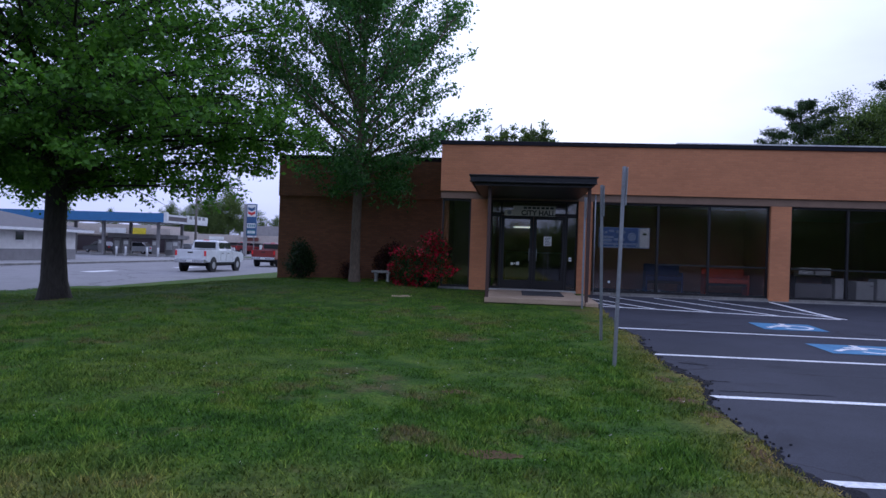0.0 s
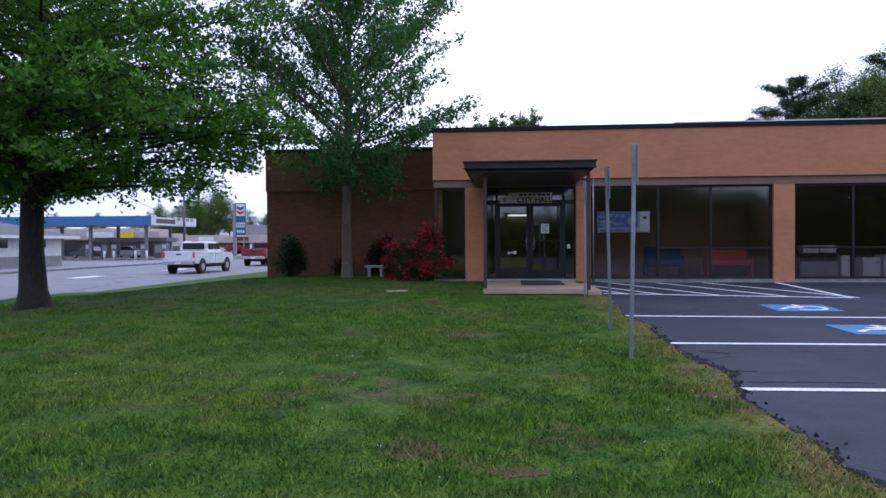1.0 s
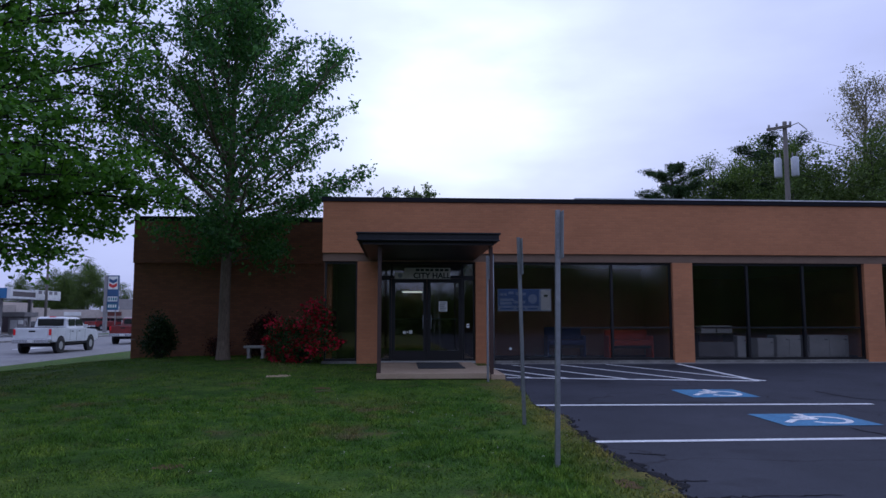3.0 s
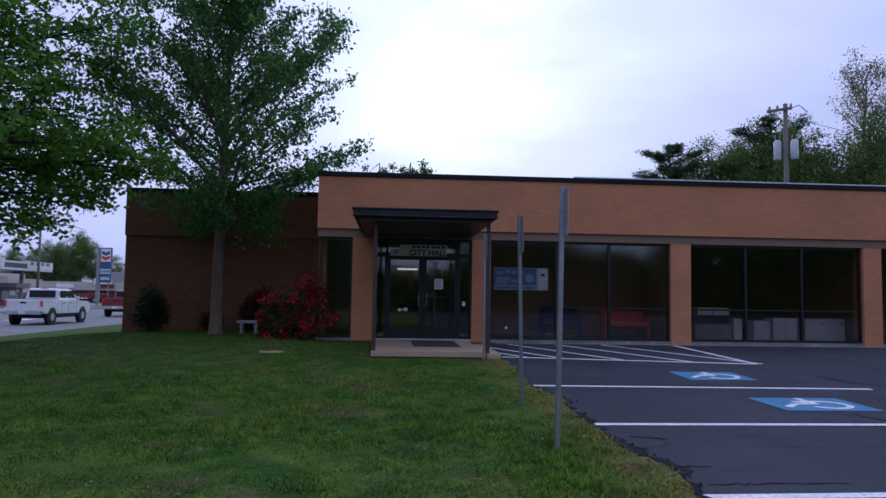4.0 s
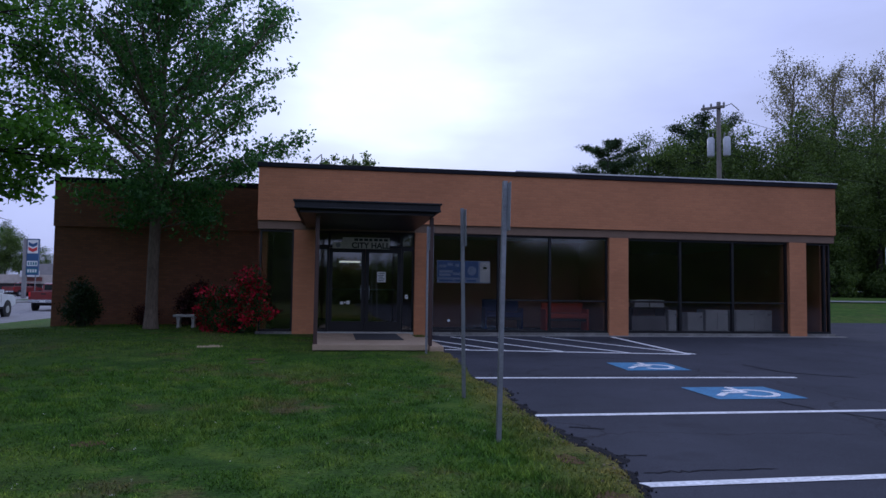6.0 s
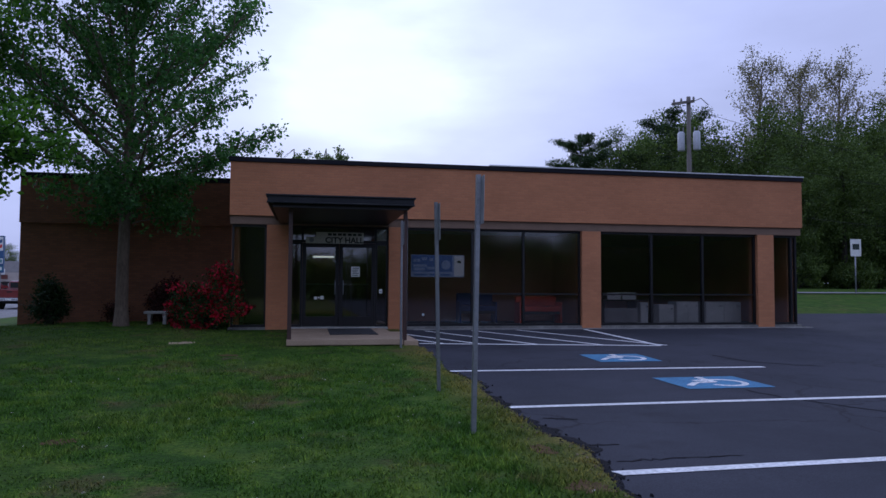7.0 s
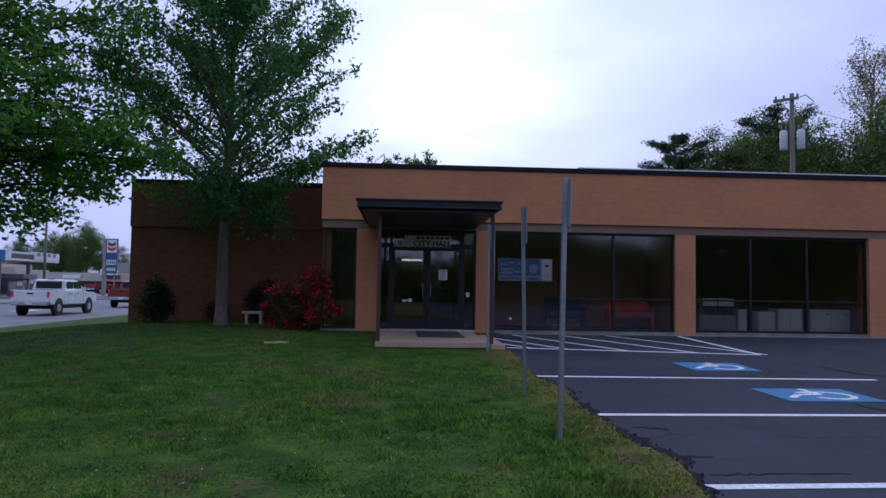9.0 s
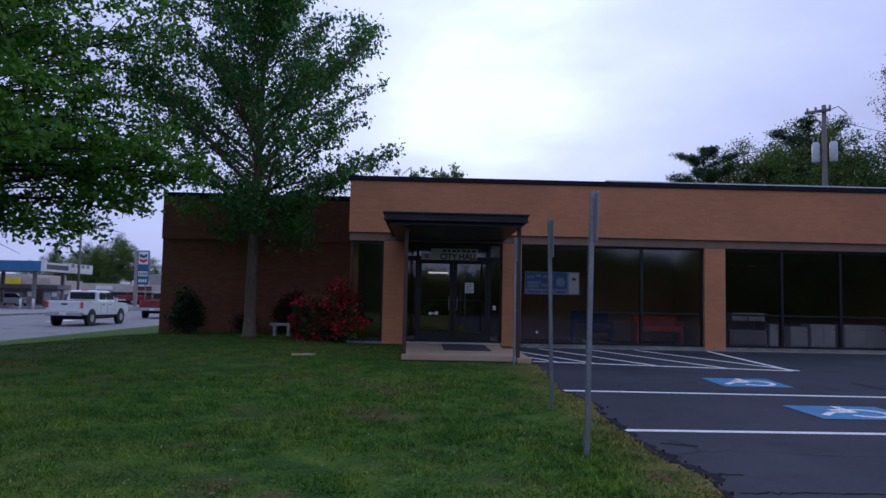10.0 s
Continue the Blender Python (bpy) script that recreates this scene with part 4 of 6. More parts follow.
for a, b in ((2.95, 3.3), (3.36, 3.6), (3.66, 3.92)):
    part("lettering_bar", boxes((a, b, BY - 0.006, BY - 0.0035, 2.17, 2.215)), M_BANNERBLUE, banner)
single("round_sticker", tube(bmesh.new(), [(3.2, GY - 0.002, 1.16), (3.2, GY - 0.006, 1.16)], [0.035, 0.035], 16), M_PAPER, "small round white sticker on the glass", "sticker")

# ---- posts at the lot's edge, sign plates turned to the lot ----
for x, y, z0, z1, lx_, ly_ in ((1.80, 9.03, 0.45, 2.99, 0.055, 0.06), (1.94, 11.55, 0.45, 2.98, -0.09, -0.2), (2.09, 16.50, 0.58, 3.20, 0.0, 0.0)):
    post = thing("sign_post", "galvanised steel post with parking sign plate seen edge-on", "sign post", Matrix.Translation((x, y, z0)), group="posts by the stalls")
    h = z1 - z0
    lean = Matrix(((1, 0, lx_ / h, 0), (0, 1, ly_ / h, 0), (0, 0, 1, 0), (0, 0, 0, 1)))
    bm = boxes((-0.024, -0.020, -0.03, 0.03, 0, h), (-0.020, 0.016, -0.03, -0.026, 0, h), (-0.020, 0.016, 0.026, 0.03, 0, h))
    bmesh.ops.transform(bm, matrix=lean, verts=bm.verts)
    part("post", bm, M_GALV, post)
    bm = boxes((0.018, 0.022, -0.15, 0.15, h - 0.48, h - 0.02), bevel=0.001)
    bmesh.ops.transform(bm, matrix=lean, verts=bm.verts)
    plate = part("sign_plate", bm, M_SIGNBACK, post, "thin aluminium sign plate")
    for dz in (0.12, 0.40):
        bm = tube(bmesh.new(), [(0.022, 0, h - dz), (0.034, 0, h - dz)], [0.012, 0.012], 8)
        bmesh.ops.transform(bm, matrix=lean, verts=bm.verts)
        part("bolt", bm, M_GALV, plate)

# ---- garden bits by the wing ----
GZ = 0.80
bench = thing("garden_bench", "small weathered concrete garden bench", "bench", pose(-3.74, 23.0, GZ - 0.03))
part("seat", boxes((-0.33, 0.33, -0.17, 0.17, 0.33, 0.40), bevel=0.015), M_CONCRETE, bench)
for x in (-0.25, 0.14):
    part("leg", prism(bmesh.new(), [(x, 0.0), (x + 0.11, 0.0), (x + 0.085, 0.16), (x + 0.11, 0.329), (x, 0.329), (x + 0.025, 0.16)], -0.13, 0.13, 0.008), M_CONCRETE, bench)
stone = boxes((-0.24, 0.22, -0.16, 0.12, -0.02, 0.022), (0.0, 0.27, -0.10, 0.17, -0.02, 0.030), bevel=0.012)
single("flat_stone", stone, M_SLAB, "flat weathered stone slab lying in the lawn", "stone", pose(-2.25, 17.75, 0.70, 2, 1, 8))


twig = thing("fallen_twig", "small dry brown twig lying on the lawn", "twig", pose(-0.97, 14.92, float(lawn_z(np.array(-0.97), np.array(14.92))) + 0.008, 0, 0, 20))
part("stem", tube(bmesh.new(), [(-0.16, 0, 0.012), (-0.02, 0.03, 0.03), (0.17, -0.01, 0.015)], [0.010, 0.009, 0.005], 6), M_SOIL, twig)
for a, b in (((-0.04, 0.03, 0.028), (-0.12, 0.14, 0.03)), ((0.05, 0.02, 0.025), (0.13, 0.10, 0.05))):
    part("side_shoot", tube(bmesh.new(), [a, b], [0.007, 0.004], 5), M_SOIL, twig)


# ---- plants ----
def leaf_cloud(name, centres, spread, count, size, material, seed, flat=0.0, ratio=0.62):
    """Many single leaves round the given centres, each a folded diamond of its own."""
    g = np.random.default_rng(seed)
    n_ = len(centres) * count
    c = np.repeat(centres, count, 0) + g.normal(0, 1, (n_, 3)) * np.array(spread)
    a = g.normal(0, 1, (n_, 3)); a[:, 2] = a[:, 2] * (1 - flat) - 0.35
    a /= np.linalg.norm(a, axis=1, keepdims=True)
    b = np.cross(a, g.normal(0, 1, (n_, 3))); b /= np.linalg.norm(b, axis=1, keepdims=True) + 1e-9
    up = np.cross(a, b)
    s = (size * g.uniform(0.6, 1.35, (n_, 1)))
    v_ = np.stack([c, c + a * s * 0.5 + b * s * ratio * 0.5 + up * s * 0.12, c + a * s, c + a * s * 0.5 - b * s * ratio * 0.5 + up * s * 0.12], 1).reshape(-1, 3)
    return from_arrays(name, v_, np.arange(n_ * 4).reshape(-1, 4), material)


def crown_points(count, centre, radii, seed, droop=0.0, hollow=0.55, gaps=0.35, gap_scale=0.55, top=1.0):
    """Cluster places through a crown: denser near its skin, with gaps where a noise field is low."""
    g, out = random.Random(seed), []
    while len(out) < count:
        d = Vector((g.gauss(0, 1), g.gauss(0, 1), g.gauss(0, 1))).normalized()
        r = (hollow + (1 - hollow) * g.random()) if g.random() < 0.8 else g.random()
        lump = 1.0 + 0.22 * noise.noise(d * 2.3 + Vector((seed, 0, 0)))
        p = Vector((d.x * radii[0], d.y * radii[1], d.z * radii[2] * (top if d.z > 0 else 1))) * r * lump
        if noise.noise(p * gap_scale + Vector((seed * 3.1, 1.7, 0))) < gaps - 0.5:
            continue
        p.z -= droop * (p.x * p.x + p.y * p.y) / (radii[0] ** 2)
        out.append(tuple(Vector(centre) + p))
    return np.array(out)


def limbs(bm, trunk, clusters, number, r0, seed, twigs=1.0, sides=6):
    """Boughs from the trunk into the crown, and twigs from them to the leaf clusters."""
    g = random.Random(seed)
    pts = [Vector(p) for p in clusters]
    spine = [Vector(p) for p in trunk]
    nodes_ = [(p, r0 * 0.45) for p in spine[len(spine) // 2:]]
    for tip in g.sample(pts, number):
        k = g.randrange(len(spine) // 2, len(spine))
        root = spine[k]
        if tip.z < root.z + 0.2:
            root = spine[len(spine) // 2]
        mid = root.lerp(tip, 0.5) + Vector((g.gauss(0, 0.2), g.gauss(0, 0.2), 0.35 + 0.25 * g.random()))
        line = [root, root.lerp(mid, 0.5) + Vector((0, 0, 0.1)), mid, mid.lerp(tip, 0.5) + Vector((0, 0, 0.12)), tip]
        tube(bm, line, [r0 * 0.5, r0 * 0.38, r0 * 0.26, r0 * 0.16, r0 * 0.06], sides, False)
        nodes_ += [(p, 0.02) for p in line[1:]] + [(line[i_].lerp(line[i_ + 1], 0.5), 0.02) for i_ in range(1, 4)]
    P = np.array([p for p, _ in nodes_])
    for p in pts:
        if g.random() < twigs:
            q = Vector(P[np.argmin(((P - np.array(p)) ** 2).sum(1))])
            if (q - p).length > 0.15:
                m_ = q.lerp(p, 0.5) + Vector((g.gauss(0, 0.06), g.gauss(0, 0.06), 0.08))
                tube(bm, [q, m_, p], [0.018, 0.012, 0.005], 4, False)


def envelope(heights, radii, seed, uneven=0.16):
    """The outline of a crown: a radius at each height, swelling and shrinking in lobes. Returns a test for being inside."""
    def inside(p, ease=0.0):
        a = math.atan2(p.y, p.x)
        lobe = 1 + uneven * 2 * noise.noise(Vector((math.cos(a) * 1.7 + seed, math.sin(a) * 1.7, p.z * 0.55)))
        return math.hypot(p.x, p.y) < float(np.interp(p.z, heights, radii, left=0, right=0)) * lobe + ease
    return inside


def boughs(bm, axis, number, z0, z1, reach, rise, droop, seed, r0=0.05, sides=7, per=3, spread=0.12, side_len=1.0, inside=None):
    """Boughs spiralling up a trunk, each with side twigs, kept within the crown's outline; returns the places of the leaf clusters along them."""
    g, out = random.Random(seed), []
    for i_ in range(number):
        u = (i_ + 0.5) / number
        z = z0 + (z1 - z0) * u
        a = i_ * 2.399 + g.gauss(0, 0.25)
        L = reach(u) * g.uniform(0.78, 1.12)
        e = radians(rise(u) + g.gauss(0, 6))
        d = Vector((math.cos(a) * math.cos(e), math.sin(a) * math.cos(e), math.sin(e)))
        root = Vector(axis(z))
        wave = Vector((g.gauss(0, 0.1), g.gauss(0, 0.1), 0)) * L
        if inside:
            grow = 0.6
            while grow < L and inside(root + d * grow + wave * (grow / L) ** 2 - Vector((0, 0, droop * grow * grow / L))):
                grow += 0.15
            wave, L = wave * (grow / L) ** 2, grow
        along = lambda s: root + d * (L * s) + wave * (s * s) - Vector((0, 0, droop * L * s * s))
        line = [along(k / 6) for k in range(7)]
        r = r0 * (0.45 + 0.55 * L / 5)
        tube(bm, line, [r * (1 - 0.85 * k / 6) for k in range(7)], 6, False)
        for k in range(sides):
            s = 0.14 + 0.84 * (k + g.random() * 0.6) / sides
            p = along(s)
            turn_ = (1 if k % 2 else -1) * radians(g.uniform(35, 65))
            t_ = Vector((d.x * math.cos(turn_) - d.y * math.sin(turn_), d.x * math.sin(turn_) + d.y * math.cos(turn_), d.z + g.gauss(0.05, 0.22)))
            l_ = L * g.uniform(0.22, 0.40) * (1.15 - 0.6 * s) * side_len
            q = p + t_ * l_ - Vector((0, 0, droop * l_ * 0.6))
            tube(bm, [p, p.lerp(q, 0.5) + Vector((0, 0, 0.04)), q], [r * 0.28, r * 0.2, r * 0.07], 4, False)
            for m_ in range(per):
                c = p.lerp(q, (m_ + 0.7) / per)
                if inside and not inside(c, 0.25):
                    continue
                out.append((c.x + g.gauss(0, spread), c.y + g.gauss(0, spread), c.z + g.gauss(0, spread * 0.7)))
        for k in range(4):
            c = along(0.62 + 0.13 * k)
            out.append((c.x + g.gauss(0, spread), c.y + g.gauss(0, spread), c.z + g.gauss(0, spread)))
    return out


def clumped(pts, size, level, seed, rim):
    """The clusters gathered into clumps, with gaps of sky between them; those out at the rim all stay."""
    return np.array([p for p in pts if math.hypot(p[0], p[1]) > rim or noise.noise(Vector(p) / size + Vector((seed, 0, 0))) > level])


def tree(name, label, base, trunk, radii_t, bark, make, cloud):
    t_ = thing(name, label, "tree", Matrix.Translation(base))
    bm = bmesh.new()
    tube(bm, trunk, radii_t, 14, True)
    pts = np.array(make(bm))
    part("trunk", bm, bark, t_)
    crown = new("crown", cloud(pts))
    crown.parent = t_
    return t_


# the broad maple on the lawn
maple_in = envelope([2.4, 2.75, 3.2, 4.2, 5.6, 7.0, 10.0, 13.0, 15.5, 16.6], [1.8, 3.8, 4.9, 5.7, 6.2, 6.4, 6.1, 4.6, 2.2, 0.3], 4, 0.13)
tree("maple_tree", "broad leafy green maple with dark bark on the lawn", (-10.65, 16.55, 0.33),
     [(0, 0, -0.1), (0.0, 0, 0.12), (-0.02, 0, 0.5), (-0.05, 0, 1.5), (-0.03, 0.02, 2.7), (0.1, 0, 4.2), (0.15, 0.1, 6.0), (0.2, 0, 8.0), (0.2, 0.1, 14.8)],
     [0.50, 0.40, 0.31, 0.26, 0.25, 0.21, 0.16, 0.12, 0.03], M_BARK,
     lambda bm: boughs(bm, lambda z: (0.1, 0.05, z), 112, 3.0, 14.0, lambda u: 7.2, lambda u: 20 + 42 * u * u, 0.16, 31, 0.05, 11, 3, 0.17, 1.0, maple_in)
     + boughs(bm, lambda z: (0.05, 0.02, z), 56, 2.7, 5.6, lambda u: 6.0, lambda u: 10 + 12 * u, 0.13, 37, 0.05, 11, 3, 0.15, 1.0, maple_in)
     + boughs(bm, lambda z: (0.0, 0.0, z), 16, 2.7, 3.5, lambda u: 2.3, lambda u: 6, 0.10, 39, 0.035, 8, 3, 0.15, 1.0, lambda p, ease=0.0: p.x < 0.3 and p.z > 2.35),
     lambda pts: leaf_cloud("crown", clumped(pts, 0.85, -0.19, 2.0, 4.7), (0.13, 0.13, 0.09), 32, 0.122, M_LEAF1, 21, 0.3))

# the slimmer tree before the wing
pear_in = envelope([2.2, 2.5, 2.9, 3.6, 4.2, 4.7, 5.3, 6.3, 7.5, 8.4, 9.1, 10.0, 10.9], [0.5, 1.4, 1.8, 2.0, 2.4, 2.9, 3.5, 3.8, 3.65, 3.05, 2.2, 1.2, 0.2], 9, 0.13)
tree("pear_tree", "young tree with upswept branches before the brick wing", (-4.50, 22.3, 0.78),
     [(0, 0, -0.1), (0, 0, 0.1), (0.0, 0, 0.5), (0.0, 0, 1.6), (0.02, 0, 2.8), (0.05, 0.0, 4.2), (0.08, 0, 6.0), (0.12, 0, 8.0), (0.1, 0, 10.4)],
     [0.26, 0.20, 0.165, 0.15, 0.14, 0.12, 0.09, 0.06, 0.015], M_PALEBARK,
     lambda bm: boughs(bm, lambda z: (0.06, 0.0, z), 30, 3.2, 6.2, lambda u: 5.6, lambda u: 28 + 18 * u, 0.0, 33, 0.055, 12, 3, 0.11, 0.95, pear_in)
     + boughs(bm, lambda z: (0.08, 0.0, z), 22, 6.0, 9.8, lambda u: 4.6, lambda u: 36 + 22 * u, 0.0, 34, 0.04, 10, 3, 0.11, 0.95, pear_in)
     + boughs(bm, lambda z: (0.25, -0.15, z), 10, 2.65, 3.9, lambda u: 2.2, lambda u: 16, 0.12, 35, 0.035, 8, 3, 0.16, 1.1, pear_in),
     lambda pts: leaf_cloud("crown", clumped(pts, 0.75, -0.28, 5.0, 2.7), (0.12, 0.12, 0.11), 27, 0.108, M_LEAF2, 23))


def shrub(name, label, base, radii, clusters, leaf_n, leaf_s, mat_, seed, shape=None):
    s = thing(name, label, "shrub", Matrix.Translation(base))
    pts = crown_points(clusters, (0, 0, radii[2]), radii, seed, gaps=0.15, gap_scale=2.0, hollow=0.6)
    if shape:
        pts = np.array([shape(p) for p in pts])
    pts = pts[pts[:, 2] > 0.03]
    bm = bmesh.new()
    g = random.Random(seed)
    for p in g.sample([tuple(q) for q in pts], min(26, len(pts))):
        tube(bm, [(g.gauss(0, 0.06), g.gauss(0, 0.06), -0.03), (p[0] * 0.45, p[1] * 0.45, p[2] * 0.55), p], [0.022, 0.015, 0.005], 5, False)
    part("stems", bm, M_BARK, s)
    ob = new("foliage", leaf_cloud("foliage", pts, (0.09, 0.09, 0.08), leaf_n, leaf_s, mat_, seed + 1))
    ob.parent = s
    return s, pts


cone = lambda p: np.array([p[0] * (1.15 - 0.62 * p[2] / 1.3), p[1] * (1.15 - 0.62 * p[2] / 1.3), p[2]])
shrub("evergreen_shrub", "dark green cone-shaped evergreen shrub by the wing wall", (-6.62, 23.5, 0.76), (0.48, 0.45, 0.66), 170, 26, 0.07, M_EVERGREEN, 41, cone)
shrub("burgundy_shrub", "dark burgundy leafed shrub by the wing wall", (-4.0 + 0.35, 23.75, 0.78), (0.48, 0.42, 0.62), 150, 26, 0.07, M_BURGUNDY, 43)
shrub("low_red_shrub", "low dark red shrub at the wall's foot", (-5.0, 23.8, 0.78), (0.28, 0.25, 0.30), 60, 22, 0.06, M_BURGUNDY, 44)
def azalea_shape(p):
    q = np.array([p[0], p[1], p[2] * (1.06 + 0.20 * math.sin(p[0] * 3.0 - 0.4))])
    if q[0] - 2.10 > -1.72 and q[1] + 21.25 > 20.28:      # kept clear of the building's corner
        q[1] = 20.26 - 21.25 - 0.1 * abs(q[1])
    return q


az, azp = shrub("azalea_bush", "red flowering azalea bush beside the window", (-2.22, 21.25, 0.74), (1.02, 0.88, 0.74), 360, 20, 0.06, M_AZLEAF, 47, azalea_shape)
rf = np.random.default_rng(9)
pick = azp[(rf.random(len(azp)) < 0.55) & np.array([noise.noise(Vector(p) * 2.9 + Vector((3.0, 0, 1.0))) > 0.04 - 0.2 * (p[2] > 1.0) for p in azp])]
blossom = new("blossom", leaf_cloud("blossom", pick, (0.075, 0.075, 0.07), 30, 0.068, M_AZALEA, 48, ratio=0.95))
blossom.parent = az
tagged(blossom, "bright red flowers", kind="stuff")

def patchy(x, y, size, seed):
    """Smooth random patches between 0 and 1, about the given size across."""
    grid = np.random.default_rng(seed).random((256, 256))
    u, v_ = x / size + 1000.0, y / size + 1000.0
    i0, j0 = np.floor(u).astype(int), np.floor(v_).astype(int)
    fu, fv = u - i0, v_ - j0
    fu, fv = fu * fu * (3 - 2 * fu), fv * fv * (3 - 2 * fv)
    at = lambda i_, j_: grid[i_ % 256, j_ % 256]
    return (at(i0, j0) * (1 - fu) + at(i0 + 1, j0) * fu) * (1 - fv) + (at(i0, j0 + 1) * (1 - fu) + at(i0 + 1, j0 + 1) * fu) * fv


# grass blades over the whole lawn, thickest where the ground is seen near
g = np.random.default_rng(77)
N = 1500000
bx, by = g.uniform(-16.2, 2.7, N), g.uniform(-3.0, 24.3, N)
keep = 0.16 + 0.84 * np.exp(-(np.hypot(bx + 0.3, by - 5.5) / 5.5) ** 2)
ok = (g.random(N) < keep) & (bx < edge_x(by) + 0.05 * g.normal(size=N)) & ~((bx > -0.2) & (bx < 2.3) & (by > 16.8)) & ~((bx > -1.7) & (by > 20.4))
bx, by = bx[ok], by[ok]
n_ = len(bx)
clump = 0.5 + 0.9 * (patchy(bx, by, 0.9, 5) - 0.5) + 0.8 * (patchy(bx, by, 0.28, 6) - 0.5)
h = g.uniform(0.012, 0.036, n_) * (0.3 + 1.6 * np.clip(clump, 0, 1))
w_ = g.uniform(0.004, 0.009, n_)
ang = g.uniform(0, math.pi, n_)
bz = lawn_z(bx, by) - 0.004
tilt = g.normal(0, 0.55, (n_, 2)) * h[:, None]
bv = np.empty((n_, 3, 3))
bv[:, 0] = np.stack([bx - np.cos(ang) * w_, by - np.sin(ang) * w_, bz], 1)
bv[:, 1] = np.stack([bx + np.cos(ang) * w_, by + np.sin(ang) * w_, bz], 1)
bv[:, 2] = np.stack([bx + tilt[:, 0], by + tilt[:, 1], bz + h], 1)
grass = new("grass", from_arrays("grass", bv.reshape(-1, 3), np.arange(n_ * 3).reshape(-1, 3), M_BLADE))
tagged(grass, "short green grass blades of the lawn", "grass", kind="stuff")

# coarser tufts standing out of the turf
tn, per_ = 2600, 26
tx_, ty_ = g.uniform(-9.0, 2.45, tn), g.uniform(1.8, 15.0, tn)
keep = patchy(tx_, ty_, 0.8, 21) > 0.42
tx_, ty_ = np.repeat(tx_[keep], per_), np.repeat(ty_[keep], per_)
n_ = len(tx_)
tx_, ty_ = tx_ + g.normal(0, 0.035, n_), ty_ + g.normal(0, 0.035, n_)
h, w_, ang = g.uniform(0.03, 0.075, n_), g.uniform(0.003, 0.006, n_), g.uniform(0, math.pi, n_)
tz_, lean_ = lawn_z(tx_, ty_) - 0.004, g.normal(0, 0.5, (n_, 2)) * h[:, None]
tv = np.empty((n_, 3, 3))
tv[:, 0] = np.stack([tx_ - np.cos(ang) * w_, ty_ - np.sin(ang) * w_, tz_], 1)
tv[:, 1] = np.stack([tx_ + np.cos(ang) * w_, ty_ + np.sin(ang) * w_, tz_], 1)
tv[:, 2] = np.stack([tx_ + lean_[:, 0], ty_ + lean_[:, 1], tz_ + h], 1)
tv = tv[tx_ < edge_x(ty_) - 0.05]
tufts = new("grass_tufts", from_arrays("grass_tufts", tv.reshape(-1, 3), np.arange(len(tv) * 3).reshape(-1, 3), M_BLADE))
tagged(tufts, "coarser green grass tufts standing out of the lawn", "grass", kind="stuff")

# white clover heads in the grass
n_ = 110
cx_, cy_ = g.uniform(-4, 2.3, n_), g.uniform(4.5, 14, n_)
heads = np.stack([cx_, cy_, lawn_z(cx_, cy_) + 0.035], 1)
clover = new("clover", leaf_cloud("clover", heads, (0.006, 0.006, 0.004), 4, 0.008, M_SIGNWHITE, 91, ratio=1.0))
tagged(clover, "scattered small white clover heads in the lawn", "clover", kind="stuff")

# ---- across the street: block house, filling station, shops ----
shed = thing("block_house", "low cream block house with grey base and grey roof", "house")
part("wall", boxes((-47, -35.4, 34.0, 55.0, 1.0, 2.45)), M_STUCCO, shed)
part("base_wall", boxes((-47.03, -35.37, 33.97, 55.03, 0.12, 0.995)), M_GREYBASE, shed, "grey painted lower wall")
bm = bmesh.new()
rv = [bm.verts.new(p) for p in ((-48, 33.2, 2.52), (-34.5, 33.2, 2.52), (-34.5, 56.0, 2.52), (-48, 56.0, 2.52), (-41.3, 39.0, 4.5), (-41.3, 50.5, 4.3))]
for q in ((0, 1, 4), (1, 2, 5, 4), (2, 3, 5), (3, 0, 4, 5), (3, 2, 1, 0)):
    bm.faces.new([rv[i_] for i_ in q])
part("roof", bm, M_SHINGLE, shed)
part("eave_board", boxes((-34.5, -34.42, 33.2, 56.0, 2.36, 2.56)), M_TRIM, shed)
part("eave_board", boxes((-48.0, -34.5, 56.0, 56.08, 2.36, 2.56)), M_TRIM, shed)
for y in (37.0, 42.5, 48.0, 52.2):
    w = part("window", boxes((-35.395, -35.36, y, y + 0.8, 1.65, 2.25)), M_CARGLASS, shed)
    part("sill", boxes((-35.36, -35.3, y - 0.05, y + 0.85, 1.58, 1.645)), M_TRIM, w)

station = thing("fuel_canopy", "flat filling-station canopy with blue fascia on posts", "canopy")
CX0, CX1, CY0, CY1 = -66.0, -36.4, 72.0, 81.8
part("roof", boxes((CX0, CX1, CY0, CY1, 3.95, 4.75)), M_TRIM, station)
part("fascia", boxes((CX0 - 0.1, CX1 - 0.25, CY0 - 0.12, CY0 - 0.01, 3.88, 4.85)), M_CANBLUE, station, "blue front panel")
part("corner_panel", boxes((CX1 - 0.24, CX1 + 0.1, CY0 - 0.13, CY0 + 0.3, 3.84, 4.95), bevel=0.02), M_TRIM, station, "white corner panel")
part("side_fascia", boxes((CX1 + 0.005, CX1 + 0.1, CY0 + 0.31, CY1, 3.88, 4.07)), M_TRIM, station)
part("side_fascia", boxes((CX1 + 0.005, CX1 + 0.1, CY0 + 0.31, CY0 + 4.5, 4.072, 4.55)), M_STRIPDARK, station)
part("side_sign", boxes((CX1 + 0.005, CX1 + 0.14, CY0 + 4.52, CY1 - 0.02, 4.072, 4.85)), M_PAPER, station, "white side panel with faded lettering bars")
